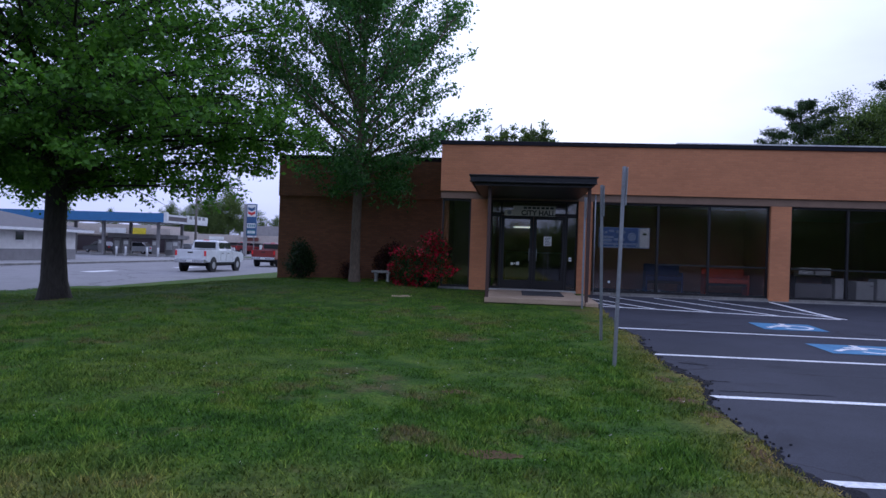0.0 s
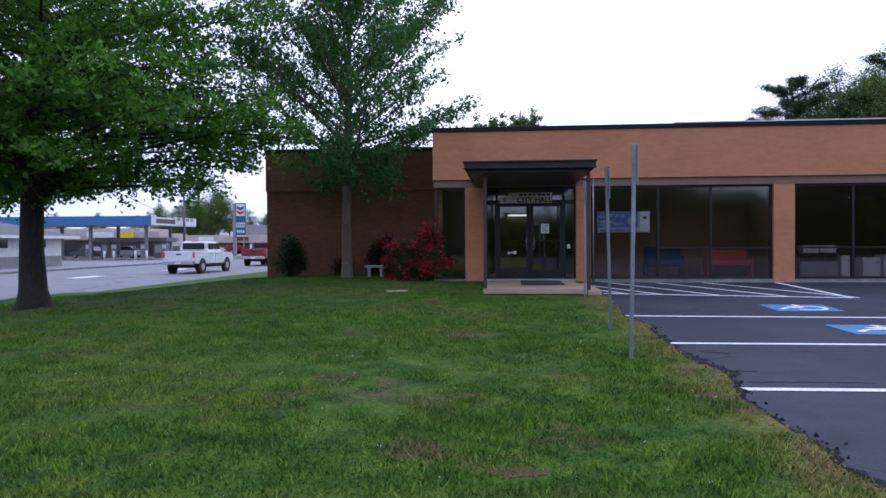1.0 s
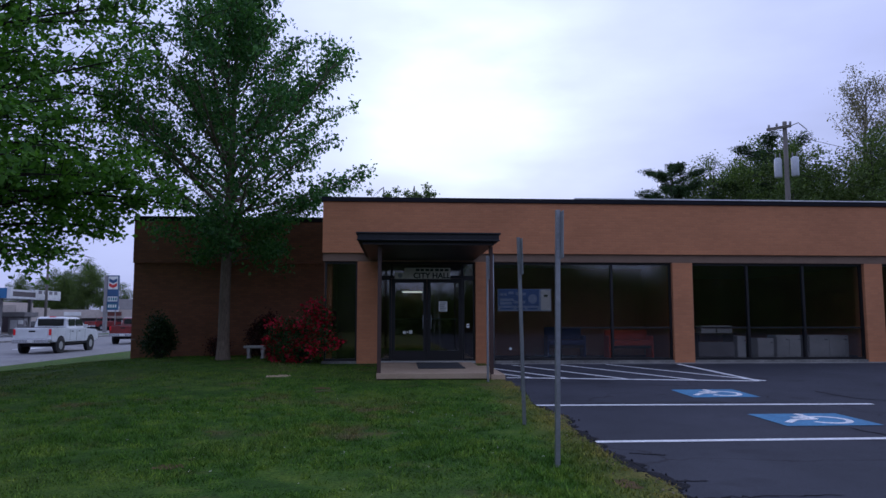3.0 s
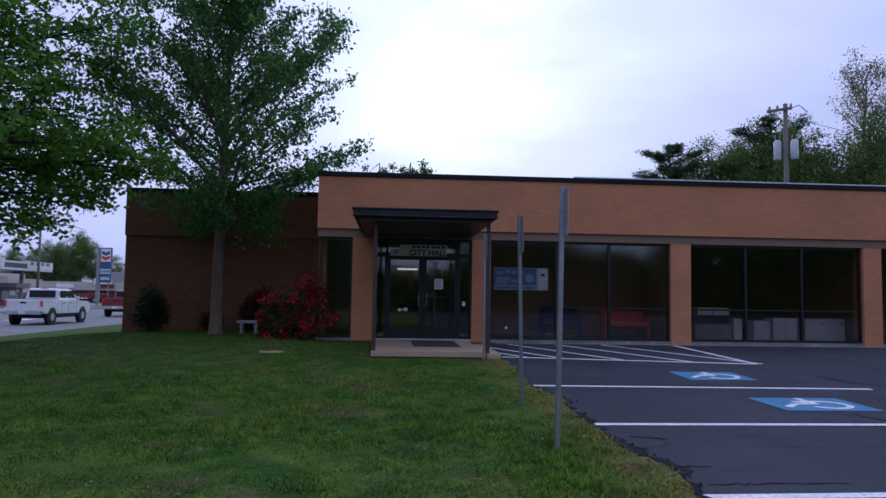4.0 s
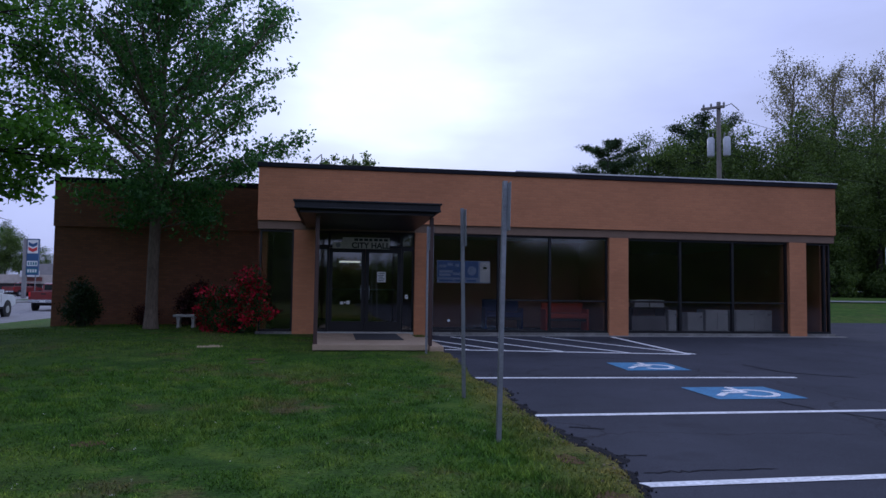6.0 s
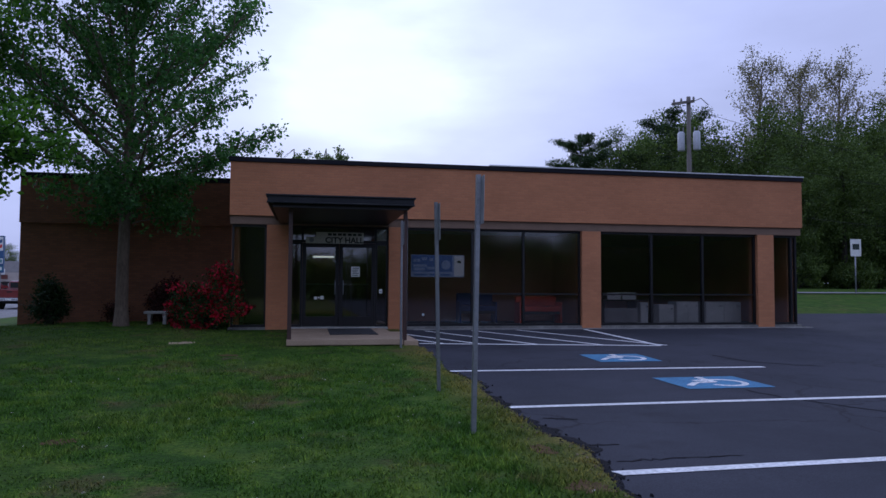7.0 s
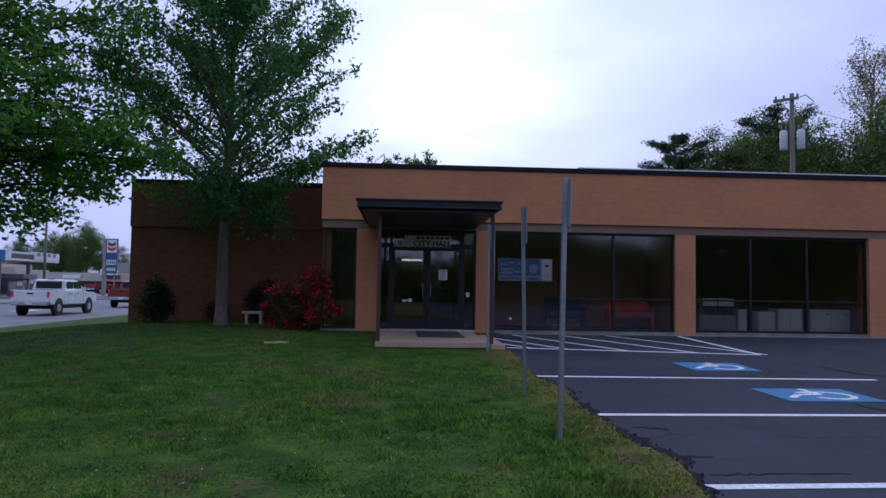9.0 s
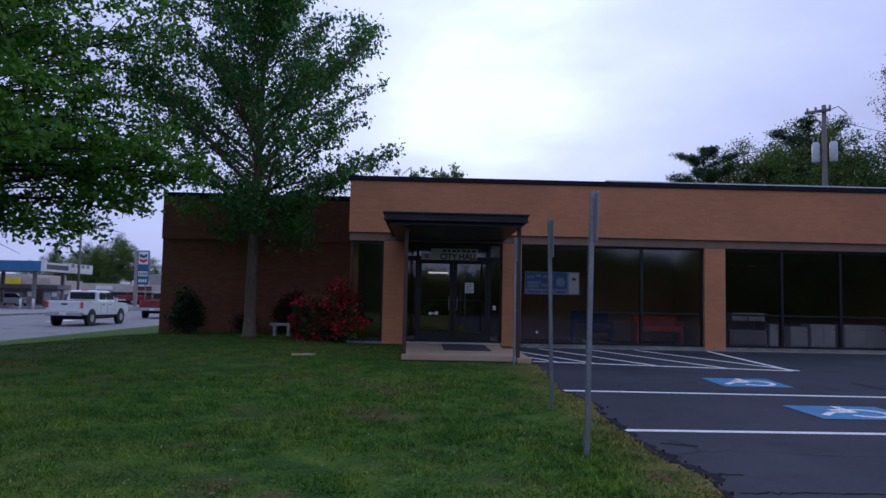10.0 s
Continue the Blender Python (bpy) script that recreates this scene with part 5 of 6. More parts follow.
for k in range(4):
    part("lettering_bar", boxes((CX1 + 0.141, CX1 + 0.15, CY0 + 5.0 + 1.1 * k, CY0 + 5.7 + 1.1 * k, 4.45, 4.8)), M_GREYBASE, station)
for x in (-44.6, -38.3, -51.5, -58.5):
    for y in (74.0, 79.5):
        part("post", boxes((x - 0.15, x + 0.15, y - 0.15, y + 0.15, 0.2, 3.95), bevel=0.02), M_GREYBASE, station)
for x in (-46.0, -43.0, -39.6, -37.2, -52.0):
    pump = thing("fuel_pump", "grey fuel pump on a low island under the canopy", "fuel pump", Matrix.Translation((x, 76.0, 0.2)), group="pumps under the canopy")
    part("island", boxes((-0.6, 0.6, -1.2, 1.2, 0, 0.15), bevel=0.04), M_CONCRETE, pump)
    part("cabinet", boxes((-0.35, 0.35, -0.25, 0.25, 0.15, 1.75), bevel=0.03), M_GREYBASE, pump)
    part("display", boxes((-0.25, 0.25, -0.27, -0.252, 1.2, 1.6)), M_PAPER, pump)
    part("hose", tube(bmesh.new(), [(0.36, 0, 1.5), (0.5, 0, 1.0), (0.42, 0, 0.5), (0.36, 0, 0.9)], [0.03] * 4, 6), M_TYRE, pump)
shelter = thing("pump_shelter", "low grey steel shelter over the pump island", "shelter")
part("roof", boxes((-46.3, -37.8, 77.6, 80.4, 2.15, 2.62), bevel=0.05), M_GREYBASE, shelter, "flat grey roof")
part("ceiling_panel", boxes((-46.1, -38.0, 77.8, 80.2, 2.10, 2.148)), M_STRIPDARK, shelter)
for x0, x1 in ((-46.0, -45.0), (-39.7, -38.3)):
    pil = part("pillar", boxes((x0, x1, 78.2, 79.4, 0.2, 2.098), bevel=0.04), M_GREYBASE, shelter)
    part("panel", boxes((x0 + 0.2, x1 - 0.2, 78.17, 78.198, 0.9, 1.8)), M_TRIM, pil, "pale panel")
for x, y in ((-41.4, 71.2), (-40.6, 71.6), (-37.9, 71.0), (-36.9, 71.4), (-48.0, 71.0)):
    single("bollard", tube(bmesh.new(), [(0, 0, 0), (0, 0, 0.95), (0, 0, 1.0)], [0.11, 0.11, 0.05], 10), M_TRIM, "white painted steel bollard", "bollard", Matrix.Translation((x, y, 0.2)), "bollards at the pumps")
kiosk = thing("kiosk", "tan filling-station shop with a yellow sign band", "shop")
part("wall", boxes((-60, -44, 88, 96, 0.2, 3.3)), M_STRIP, kiosk)
part("shopfront", boxes((-58, -44.5, 87.9, 87.99, 0.4, 2.3)), M_STRIPDARK, kiosk)
part("fascia", boxes((-60, -43.8, 87.5, 87.9, 2.5, 3.5)), M_STRIP, kiosk)
part("yellow_panel", boxes((-49.0, -47.1, 87.4, 87.49, 2.65, 3.5)), M_YELLOW, kiosk, "yellow sign panel")
part("white_panel", boxes((-53.4, -49.8, 87.4, 87.49, 2.75, 3.45)), M_PAPER, kiosk)

mall = thing("strip_mall", "long low tan shopping strip with dark shopfronts", "shop row")
part("wall", boxes((-150, -20, 118, 135, 0.1, 3.2)), M_STRIP, mall)
part("roof_band", boxes((-150, -20, 116.6, 118, 2.05, 3.35)), M_STRIP, mall)
part("upper_block", boxes((-82, -62, 116.5, 128, 2.0, 4.6)), M_STRIP, mall)
part("upper_block", boxes((-47.5, -22, 124, 134, 3.2, 5.2)), M_GREYBASE, mall, "grey upper block")
for k in range(26):
    x = -150 + 5.0 * k
    part("shopfront", boxes((x + 0.15, x + 4.85, 117.7, 117.98, 0.35, 1.95)), M_STRIPRED if k % 6 == 1 else M_STRIPDARK, mall)
for k in range(8):
    part("sign_panel", boxes((-76 + 6.1 * k, -73.4 + 6.1 * k, 116.45, 116.58, 2.4, 3.0)), (M_PAPER, M_STRIPRED, M_TRIM, M_BLUESIGN)[k % 4], mall)
part("gable_sign", boxes((-45.8, -43.2, 115.9, 116.4, 3.0, 3.9), bevel=0.1), M_TRIM, mall)

pylon = thing("price_sign", "tall filling-station price sign with blue and red emblem", "sign", pose(-36.6, 96.0, 0.15))
part("column", boxes((-0.75, -0.35, -0.25, 0.25, 0, 7.3), bevel=0.02), M_GREYBASE, pylon, "blue grey column")
part("panel", boxes((-0.34, 1.02, -0.2, 0.2, 2.9, 7.35), bevel=0.03), M_BLUESIGN, pylon)
part("emblem_field", boxes((-0.25, 0.95, -0.22, -0.205, 5.55, 7.2)), M_PAPER, pylon)
for z, mt in ((6.55, M_BLUESIGN), (5.95, M_REDPAINT)):
    part("emblem_stripe", prism(bmesh.new(), [(-0.15, z), (0.35, z - 0.25), (0.85, z), (0.85, z + 0.4), (0.35, z + 0.15), (-0.15, z + 0.4)], -0.24, -0.222), mt, pylon)
for z, mt in ((4.0, M_PAPER), (3.1, M_TEAL)):
    part("price_panel", boxes((-0.25, 0.95, -0.22, -0.205, z, z + 0.62)), mt, pylon)
    for k in range(4):
        part("price_bar", boxes((-0.15 + 0.28 * k, 0.03 + 0.28 * k, -0.235, -0.222, z + 0.12, z + 0.5)), M_TEAL if mt is M_PAPER else M_PAPER, pylon)
part("leg", tube(bmesh.new(), [(0.7, 0, 0), (0.7, 0, 2.9)], [0.06, 0.06], 8), M_GREYBASE, pylon)
board = thing("notice_board", "low white board on two posts beside the street", "board", pose(-35.4, 97.0, 0.1))
part("panel", boxes((0, 4.2, -0.05, 0.05, 0.5, 1.7)), M_PAPER, board)
for x in (0.1, 4.0):
    part("post", boxes((x, x + 0.1, 0.06, 0.16, 0, 1.8)), M_GREYBASE, board)


def utility_pole(base, height, label, arms, cans):
    p = thing("utility_pole", label, "utility pole", pose(*base, 0, 0, -30))
    part("pole", tube(bmesh.new(), [(0, 0, -0.2), (0, 0, height * 0.5), (0, 0, height)], [0.15, 0.125, 0.10], 12), M_WOODPOLE, p)
    if arms:
        bm = boxes((-0.80, 0.32, -0.17, -0.07, height - 0.35, height - 0.22), bevel=0.01)
        bmesh.ops.rotate(bm, verts=bm.verts, cent=(0, 0, height), matrix=Matrix.Rotation(radians(-14), 3, "Z"))
        arm = part("crossarm", bm, M_WOODPOLE, p)
        for s_ in (-0.72, -0.36, 0.25):
            a = radians(-14)
            x_, y_ = s_ * math.cos(a), s_ * math.sin(a)
            part("insulator", tube(bmesh.new(), [(x_, y_ - 0.1, height - 0.25), (x_, y_ - 0.1, height - 0.15), (x_, y_ - 0.1, height - 0.05)], [0.03, 0.06, 0.04], 8), M_GREYBASE, arm)
        part("arm_brace", tube(bmesh.new(), [(-0.08, -0.1, height - 0.9), (-0.55, 0.0, height - 0.35)], [0.02, 0.02], 6), M_GREYBASE, p)
        part("bracket", tube(bmesh.new(), [(0.05, 0, height - 0.3), (0.6, 0, height - 0.12), (0.95, 0, height - 0.5)], [0.025] * 3, 6), M_GREYBASE, p)
    for s_ in cans:
        can = part("transformer", tube(bmesh.new(), [(s_ * 0.37, -0.05, height - 2.75), (s_ * 0.37, -0.05, height - 2.7), (s_ * 0.37, -0.05, height - 1.85), (s_ * 0.37, -0.05, height - 1.78)], [0.15, 0.175, 0.175, 0.11], 16), M_CAN, p, "light grey transformer can")
        for d in (-0.1, 0.1):
            part("bushing", tube(bmesh.new(), [(s_ * 0.37 + d, -0.05, height - 1.8), (s_ * 0.37 + d, -0.05, height - 1.55)], [0.035, 0.02], 8), M_GREYBASE, can)
    return p


utility_pole((19.05, 35.0, 1.0), 10.5, "wooden utility pole with crossarm and two transformers", True, (-1, 1))
utility_pole((-35.7, 77.5, 0.2), 9.3, "slim wooden utility pole by the filling station", False, ())
for zz, sag in ((10.9, 0.9), (9.0, 0.8), (6.3, 0.7)):
    pts_ = [(19.05 + k * 3.2, 35.0 + k * 1.1, zz - sag * 4 * (k / 12) * (1 - k / 12) + 0.02 * k) for k in range(13)]
    single("overhead_cable", tube(bmesh.new(), pts_, [0.012] * 13, 5), M_TYRE, "thin dark overhead cable from the utility pole", "cable", group="overhead cables")

# street sign and footpath behind the building's east side
rs = thing("street_sign", "white sign plate on a grey post by the path", "sign", pose(28.5, 35.0, 1.35))
part("post", tube(bmesh.new(), [(0, 0, -0.1), (0, 0, 2.9)], [0.035, 0.035], 8), M_GALV, rs)
part("plate", boxes((-0.32, 0.32, -0.06, -0.04, 2.2, 3.1), bevel=0.004), M_PAPER, rs)
part("dark_bar", boxes((-0.2, 0.2, -0.068, -0.0605, 2.55, 2.85)), M_INK, rs)
v, f = sheet(np.linspace(14, 60, 24), np.array([34.5, 35.2]), lambda x, y: ground_z(x, y) + 0.02)
path = new("footpath", from_arrays("footpath", v, f, M_FORE))
tagged(path, "pale concrete footpath along the grass", "footpath", kind="structure")


for x, y, r, seed_ in ((27.0, 41.8, 1.5, 51), (30.6, 42.3, 1.8, 52), (34.6, 42.0, 1.4, 53)):
    shrub("round_bush", "rounded dark green bush on the grass before the woods", (x, y, float(ground_z(np.array(x), np.array(y)))), (r, r, r * 0.62), 200, 30, 0.12, M_LEAFFAR, seed_)


# ---- vehicles ----
def wheel(parent, x, y, r, w):
    t_ = part("wheel", tube(bmesh.new(), [(x - w / 2, y, r), (x - w / 2 + 0.02, y, r), (x + w / 2 - 0.02, y, r), (x + w / 2, y, r)], [r * 0.86, r, r, r * 0.86], 20), M_TYRE, parent, "black tyre")
    s = 1 if x > 0 else -1
    part("rim", tube(bmesh.new(), [(x + s * (w / 2 - 0.03), y, r), (x + s * (w / 2 + 0.004), y, r)], [r * 0.56, r * 0.50], 16), M_RIM, t_)


def across(bm, profile, half, taper=None):
    """A side profile in y and z, as wide as twice half, with edges rounded."""
    a = [bm.verts.new((-(taper or (lambda z: half))(z), y, z)) for y, z in profile]
    b = [bm.verts.new(((taper or (lambda z: half))(z), y, z)) for y, z in profile]
    n_ = len(a)
    fs = [bm.faces.new(a), bm.faces.new(b[::-1])] + [bm.faces.new((a[i_], b[i_], b[(i_ + 1) % n_], a[(i_ + 1) % n_])) for i_ in range(n_)]
    bmesh.ops.recalc_face_normals(bm, faces=fs)
    bmesh.ops.bevel(bm, geom=list({e for q in fs for e in q.edges}), offset=0.035, segments=2, affect="EDGES")
    return bm


def pickup(label, paint, m, lit):
    t_ = thing("pickup_truck", label, "pickup truck", m)
    L0, L1, W = -2.9, 2.9, 0.98
    part("body", across(bmesh.new(), [(L0, 0.70), (-2.6, 0.60), (2.55, 0.56), (L1, 0.66), (L1, 1.08), (2.6, 1.22), (1.5, 1.28), (-0.95, 1.32), (-0.95, 1.36), (L0, 1.36)], W), paint, t_)
    cab = part("cab", across(bmesh.new(), [(-0.98, 1.28), (1.55, 1.26), (0.80, 1.86), (0.45, 1.94), (-0.65, 1.94), (-0.88, 1.88)], 0.9, lambda z: 0.92 - 0.22 * max(0, z - 1.22)), paint, t_)
    part("rear_window", boxes((-0.68, 0.68, -0.985, -0.93, 1.45, 1.83), bevel=0.005), M_CARGLASS, cab)
    for s_ in (-1, 1):
        for a, b in ((-0.78, -0.02), (0.08, 0.88)):
            bm = prism(bmesh.new(), [(a, 1.40), (b + (0.22 if a > 0 else 0), 1.40), (b - (0.10 if a > 0 else 0), 1.82), (a, 1.82)], 0, 0.02)
            bmesh.ops.transform(bm, matrix=Matrix.Translation((s_ * 0.855 + (0.0 if s_ < 0 else -0.0), 0, 0)) @ Matrix(((0, s_, 0, 0), (1, 0, 0, 0), (0, 0, 1, 0), (0, 0, 0, 1))), verts=bm.verts)
            part("side_window", bm, M_CARGLASS, cab)
        for y in (-1.85, 1.85):
            wheel(t_, s_ * 0.87, y, 0.42, 0.27)
            arch = tube(bmesh.new(), [(s_ * 0.80, y, 0.44), (s_ * 0.988, y, 0.44)], [0.50, 0.50], 22)
            part("wheel_arch", arch, M_TYRE, t_)
        part("tail_lamp", boxes((s_ * 0.90 - 0.055, s_ * 0.90 + 0.055, -2.925, -2.87, 0.98, 1.29), bevel=0.012), M_BRAKE if lit else M_LAMPRED, t_, "red tail lamp")
        part("mirror", boxes((s_ * 1.06 - 0.1, s_ * 1.06 + 0.1, 0.86, 0.96, 1.32, 1.52), bevel=0.02), paint, t_)
    part("tailgate", boxes((-0.78, 0.78, -2.93, -2.88, 0.80, 1.33), bevel=0.02), paint, t_)
    part("bed_liner", boxes((-0.84, 0.84, -2.84, -1.02, 1.352, 1.374)), M_TYRE, t_, "dark open load bed")
    part("brake_lamp", boxes((-0.17, 0.17, -0.80, -0.74, 1.925, 1.965), bevel=0.008), M_BRAKE if lit else M_LAMPRED, cab, "small red brake lamp on the roof")
    for s_ in (-1, 1):
        for y in (-0.62, 0.22):
            part("door_handle", boxes((s_ * 0.985 - 0.014, s_ * 0.985 + 0.014, y, y + 0.2, 1.13, 1.17)), M_TYRE, t_)
        for y in (-0.80, 0.02, 1.08):
            part("door_gap", boxes((s_ * 0.980 - 0.004, s_ * 0.980 + 0.004, y, y + 0.018, 0.66, 1.27)), M_TYRE, t_)
        part("sill_step", boxes((s_ * 0.90 - 0.08, s_ * 0.90 + 0.08, -1.25, 1.3, 0.46, 0.52), bevel=0.02), M_TYRE, t_)
    part("tailgate_handle", boxes((-0.16, 0.16, -2.945, -2.925, 1.14, 1.22)), M_TYRE, t_)
    part("bumper", boxes((-0.95, 0.95, -3.05, -2.89, 0.56, 0.78), bevel=0.03), M_CHROME, t_, "chrome rear bumper")
    part("number_plate", boxes((-0.16, 0.16, -3.062, -3.048, 0.61, 0.73)), M_PAPER, t_)
    part("underbody", boxes((-0.75, 0.75, -2.3, 2.4, 0.36, 0.58)), M_TYRE, t_)
    return t_


def saloon(label, paint, m):
    t_ = thing("car", label, "car", m, "parked cars across the street")
    part("body", across(bmesh.new(), [(-2.25, 0.5), (-2.1, 0.32), (2.1, 0.3), (2.28, 0.45), (2.25, 0.72), (1.2, 0.92), (-1.6, 0.98), (-2.2, 0.92)], 0.89), paint, t_)
    cab = part("cabin", across(bmesh.new(), [(-1.75, 0.95), (1.15, 0.91), (0.35, 1.40), (-0.9, 1.45)], 0.8, lambda z: 0.82 - 0.35 * max(0, z - 0.95)), M_CARGLASS, t_, "dark glazed cabin")
    part("roof_panel", boxes((-0.62, 0.62, -0.95, 0.4, 1.43, 1.47), bevel=0.015), paint, cab)
    for s_ in (-1, 1):
        for y in (-1.35, 1.4):
            wheel(t_, s_ * 0.78, y, 0.32, 0.2)
        part("tail_lamp", boxes((s_ * 0.68 - 0.14, s_ * 0.68 + 0.14, -2.27, -2.2, 0.68, 0.86)), M_LAMPRED, t_)
    return t_


pickup("white four-door pickup truck on the street, brake lamps lit", M_CARWHITE, pose(-18.75, 43.7, 0.10, 0, 0, 0), True)
pickup("dark red pickup truck on the street, brake lamps lit", M_CARRED, pose(-19.5, 58.0, 0.10, 0, 0, 0), True)
pickup("parked silver pickup truck by the shops", M_CARSILVER, pose(-48.7, 111.0, 0.2, 0, 0, 12), False)
pickup("parked red pickup truck by the shops", M_CARRED, pose(-43.3, 111.5, 0.2, 0, 0, -20), False)
for x, y, rz, mt, lb in ((-51.0, 84.0, 70, M_CARDARK, "dark parked car beside the filling-station shop"), (-46.5, 84.5, 85, M_CARSILVER, "silver parked car beside the filling-station shop"),
                         (-42.5, 90.0, 95, M_CARWHITE, "white parked car by the shops"), (-40.5, 86.0, 60, M_CARDARK, "dark parked car by the pumps"),
                         (-58.0, 85.0, 90, M_CARWHITE, "white parked car by the filling-station shop"), (-64.0, 88.0, 85, M_CARDARK, "dark parked car by the shops"),
                         (-52.0, 103.0, 90, M_CARWHITE, "white parked car by the shop row")):
    saloon(lb, mt, pose(x, y, 0.2, 0, 0, rz))

# ---- woods behind the building, and far trees ----
def far_tree(name, label, seed, height, spread_, leaf_, mat_, clusters=150, per=24, low=0.12):
    t_ = thing(name, label, "tree")
    cz, rz = height * (0.5 + low / 2), height * (0.5 - low / 2)
    pts = crown_points(clusters, (0, 0, cz), (spread_, spread_, rz), seed, gaps=0.34, gap_scale=1.6 / spread_, hollow=0.5)
    bm = bmesh.new()
    trunk = [(0, 0, -0.3), (0.05, 0, height * 0.25), (-0.1, 0.1, height * 0.5), (0.1, 0, height * 0.75), (0, 0, height * 0.95)]
    tube(bm, trunk, [height * 0.022, height * 0.017, height * 0.012, height * 0.007, 0.03], 8)
    limbs(bm, trunk, pts, 9, height * 0.014, seed, 0.6, 5)
    part("trunk", bm, M_BARK, t_)
    s_ = spread_ * 0.07
    crown = new("crown", leaf_cloud("crown", pts, (s_ * 1.3, s_ * 1.3, s_), per, leaf_, mat_, seed + 5))
    crown.parent = t_
    return t_


def place(t_, x, y, k, rz, z=None):
    t_.matrix_basis = pose(x, y, float(ground_z(np.array(x), np.array(y))) - 0.1 if z is None else z, 0, 0, rz) @ Matrix.Diagonal((k, k, k, 1))


oak = far_tree("oak_tree", "tall leafy green tree in the woods behind the building", 61, 14.0, 4.6, 0.18, M_LEAFFAR, 380, 84)
oak["group"] = "trees of the woods behind"
place(oak, 27.5, 50.0, 0.90, 10)
pine = thing("pine_tree", "dark pine with flat layered boughs in the woods", "tree", group="pines of the woods behind")
bm = bmesh.new()
tube(bm, [(0, 0, -0.3), (0.1, 0, 4), (-0.05, 0.1, 8), (0, 0, 12.3)], [0.26, 0.21, 0.14, 0.03], 8)
pine_pts = np.array(boughs(bm, lambda z: (0, 0, z), 25, 4.5, 12.0, lambda u: 4.2 - 2.2 * u ** 2.4, lambda u: 4 + 20 * u, -0.06, 68, 0.06, 9, 3, 0.12, 1.0))
part("trunk", bm, M_BARK, pine)
crown = new("crown", leaf_cloud("crown", pine_pts, (0.20, 0.20, 0.06), 40, 0.20, M_PINE, 69, 0.5, 0.26))
crown.parent = pine
place(pine, 19.3, 50.0, 0.86, 0)
thin = thing("ash_tree", "tall tree with sparse young bronze leaves", "tree", group="sparse trees of the woods behind")
bm = bmesh.new()
tube(bm, [(0, 0, -0.3), (0.1, 0, 6), (-0.15, 0.1, 12), (0.1, 0, 15.5), (0.3, 0, 18.0)], [0.24, 0.19, 0.13, 0.07, 0.02], 8)
ash_pts = np.array(boughs(bm, lambda z: (0, 0, z), 30, 5.5, 17.0, lambda u: 3.4 + 0.9 * math.sin(2.8 * u) - 1.3 * u, lambda u: 40 + 24 * u, -0.02, 75, 0.055, 9, 3, 0.25))
part("trunk", bm, M_PALEBARK, thin)
crown = new("crown", leaf_cloud("crown", ash_pts, (0.24, 0.24, 0.22), 9, 0.16, M_SPARSE, 76))
crown.parent = thin
place(thin, 35.0, 52.0, 0.97, 0)
rt = random.Random(8)
for x, y, k, src in ((23.0, 51.5, 0.82, oak), (32.5, 48.0, 0.92, oak), (37.5, 50.5, 0.96, oak), (42.5, 49.0, 0.98, oak), (47.5, 52.0, 1.05, oak), (30.0, 57.0, 1.02, oak), (53.5, 50.0, 1.05, oak), (59.0, 54.0, 1.1, oak),
                     (35.5, 44.0, 0.72, oak), (41.0, 43.5, 0.66, oak), (46.0, 45.0, 0.75, oak), (28.6, 53.5, 1.06, pine), (25.4, 52.0, 0.80, pine), (40.0, 54.0, 1.0, thin), (45.5, 56.0, 1.06, thin), (51.0, 55.0, 1.0, thin), (63.0, 50.0, 1.1, oak), (26.0, 46.5, 0.62, oak), (31.0, 43.5, 0.6, oak)):
    c = copy_thing(src, Matrix.Identity(4))
    place(c, x, y, k, rt.uniform(0, 360))
top = far_tree("cherry_tree", "dark green tree top showing over the flat roof", 73, 10.6, 1.5, 0.17, M_LEAFFAR, 170, 60, 0.3)
top["group"] = "trees behind the roof"
place(top, -0.75, 50.0, 1.0, 20)
for x, y, k in ((1.35, 50.5, 1.02), (2.3, 51.5, 1.0)):
    c = copy_thing(top, Matrix.Identity(4))
    place(c, x, y, k, rt.uniform(0, 360))
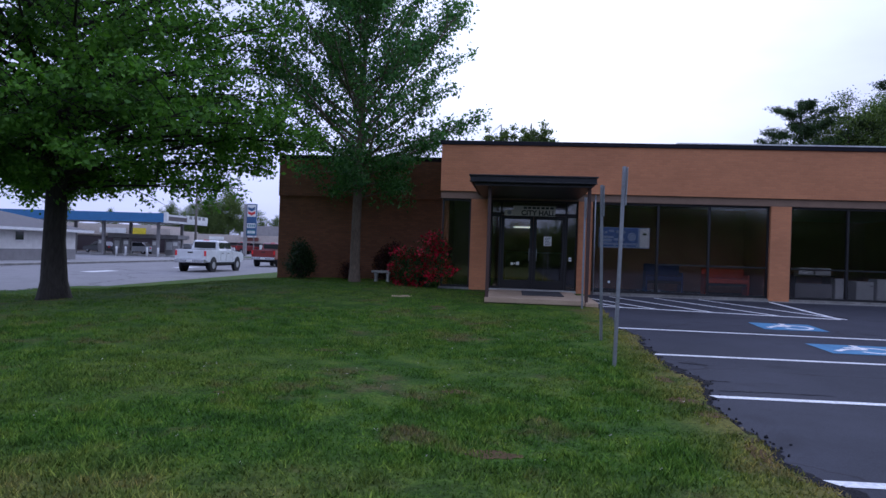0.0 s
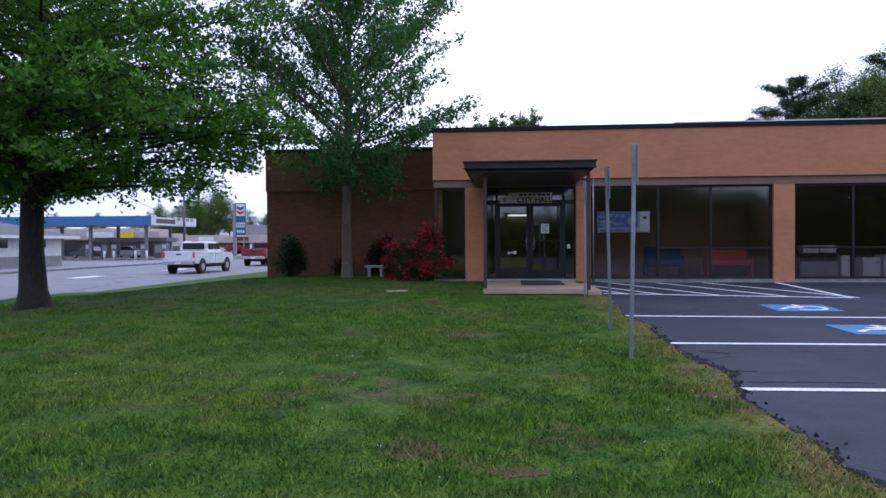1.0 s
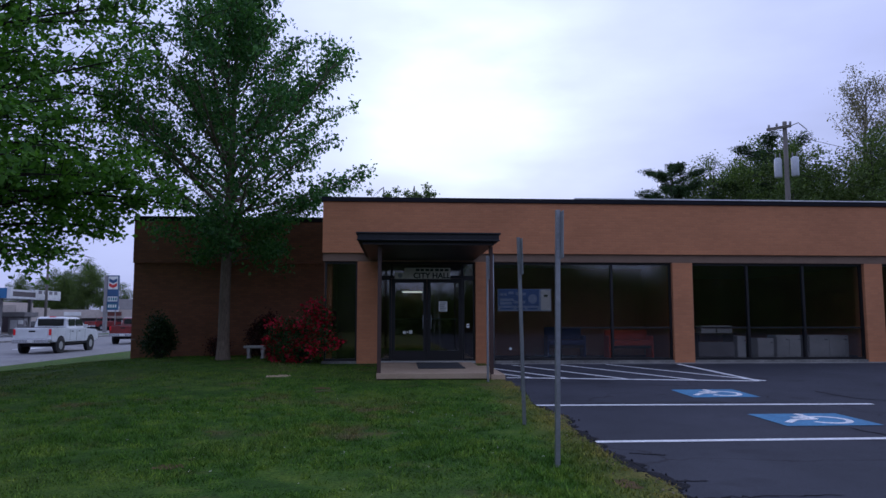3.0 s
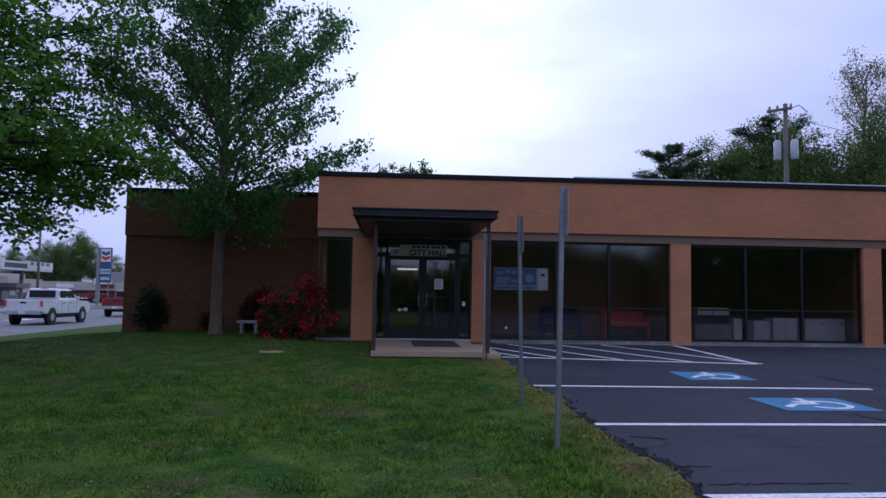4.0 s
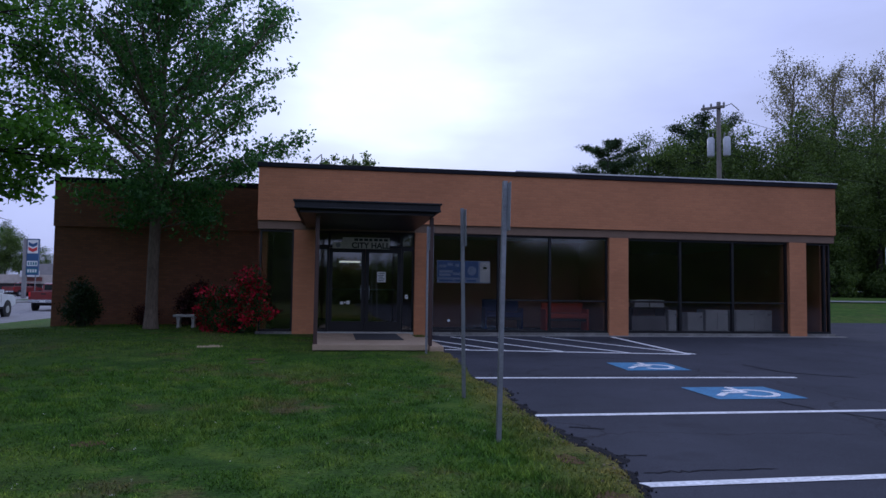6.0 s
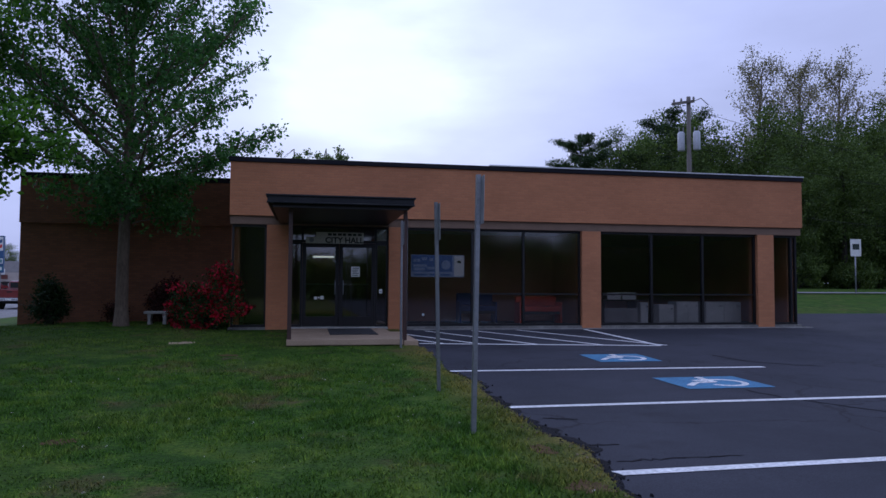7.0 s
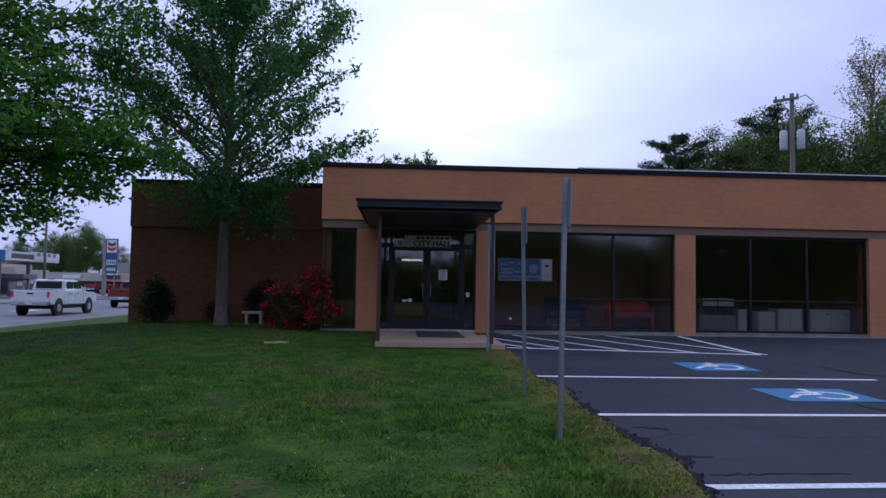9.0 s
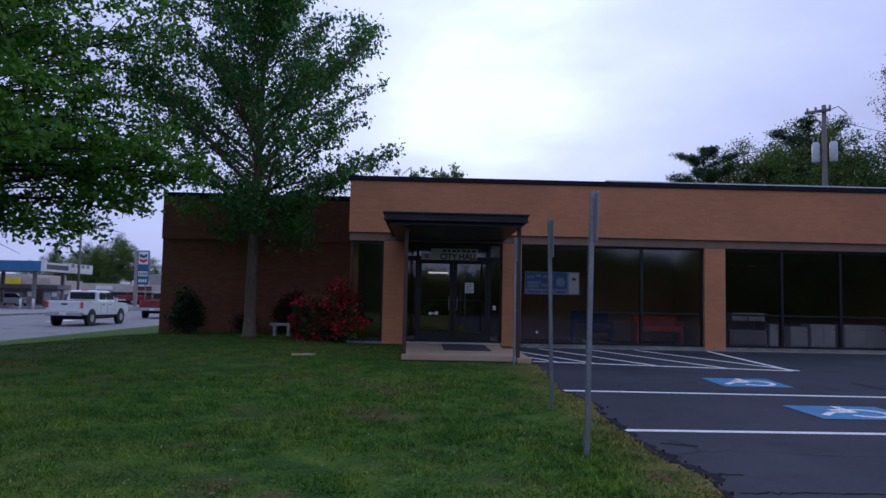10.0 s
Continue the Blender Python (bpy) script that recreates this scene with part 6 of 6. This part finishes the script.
for x, y, k in ((-63.5, 142, 0.74), (-67.0, 146, 0.80), (-58.0, 140, 0.82), (-60.5, 144, 0.92), (-74.0, 148, 0.72), (-55.0, 146, 0.66), (-50.5, 148, 0.55), (-46.5, 146, 0.62), (-43.0, 148, 0.58), (-71.0, 150, 0.6), (-39, 150, 0.5), (-34, 150, 0.5), (-80, 150, 0.55), (-90, 150, 0.6), (-100, 150, 0.6), (-28, 152, 0.5)):
    c = copy_thing(oak, Matrix.Identity(4))
    c["label"], c["group"] = "distant green tree behind the shops", "trees behind the shops"
    place(c, x, y, k, rt.uniform(0, 360), 0.2)
# undergrowth at the wood's edge
gu = np.random.default_rng(12)
ux = gu.uniform(14, 70, 1000); uy = 43.5 + gu.uniform(0, 5, 1000) + 0.05 * (ux - 30)
uz = ground_z(ux, uy) + gu.uniform(0.05, 3.4, 1000)
under = new("undergrowth", leaf_cloud("undergrowth", np.stack([ux, uy, uz], 1), (0.7, 0.5, 0.5), 34, 0.26, M_LEAFFAR, 13))
tagged(under, "dark leafy undergrowth at the wood's edge", "undergrowth", kind="stuff")
gd = np.random.default_rng(14)
dx = gd.uniform(16, 90, 1500); dy = 60 + gd.uniform(0, 8, 1500); dz = ground_z(dx, dy) + gd.uniform(0, 1, 1500) * np.interp(dx, [16, 26, 40, 90], [5, 9, 12, 13])
deep = new("deep_woods", leaf_cloud("deep_woods", np.stack([dx, dy, dz], 1), (0.9, 0.9, 0.8), 42, 0.6, M_LEAFFAR, 19))
tagged(deep, "deep shaded woods behind the front trees", "woods", kind="stuff")
# unseen woods on the far side of the lot, behind the walk, which the glazing mirrors
gb = np.random.default_rng(15)
# heights vary along x to shape reflections; west end raised to shade the wing
bx2 = gb.uniform(-45, 130, 4000); by2 = -42 - gb.uniform(0, 8, 4000) + 0.25 * np.clip(bx2 - 50, 0, None); bz2 = 0.2 + gb.uniform(0, 1, 4000) * (np.interp(bx2, [-45, -7, -4, -2, 7, 10, 21, 24, 32, 36, 60], [12, 10, 8.5, 3.4, 3.4, 9.0, 8.8, 6.2, 6.2, 10, 12]) + 0.5 * np.sin(bx2 * 0.55))
rear = new("far_woods", leaf_cloud("far_woods", np.stack([bx2, by2, bz2], 1), (1.4, 0.9, 0.8), 44, 0.6, M_LEAFFAR, 16))
tagged(rear, "unseen dark line of leafy woods beyond the lot", "woods", kind="stuff")
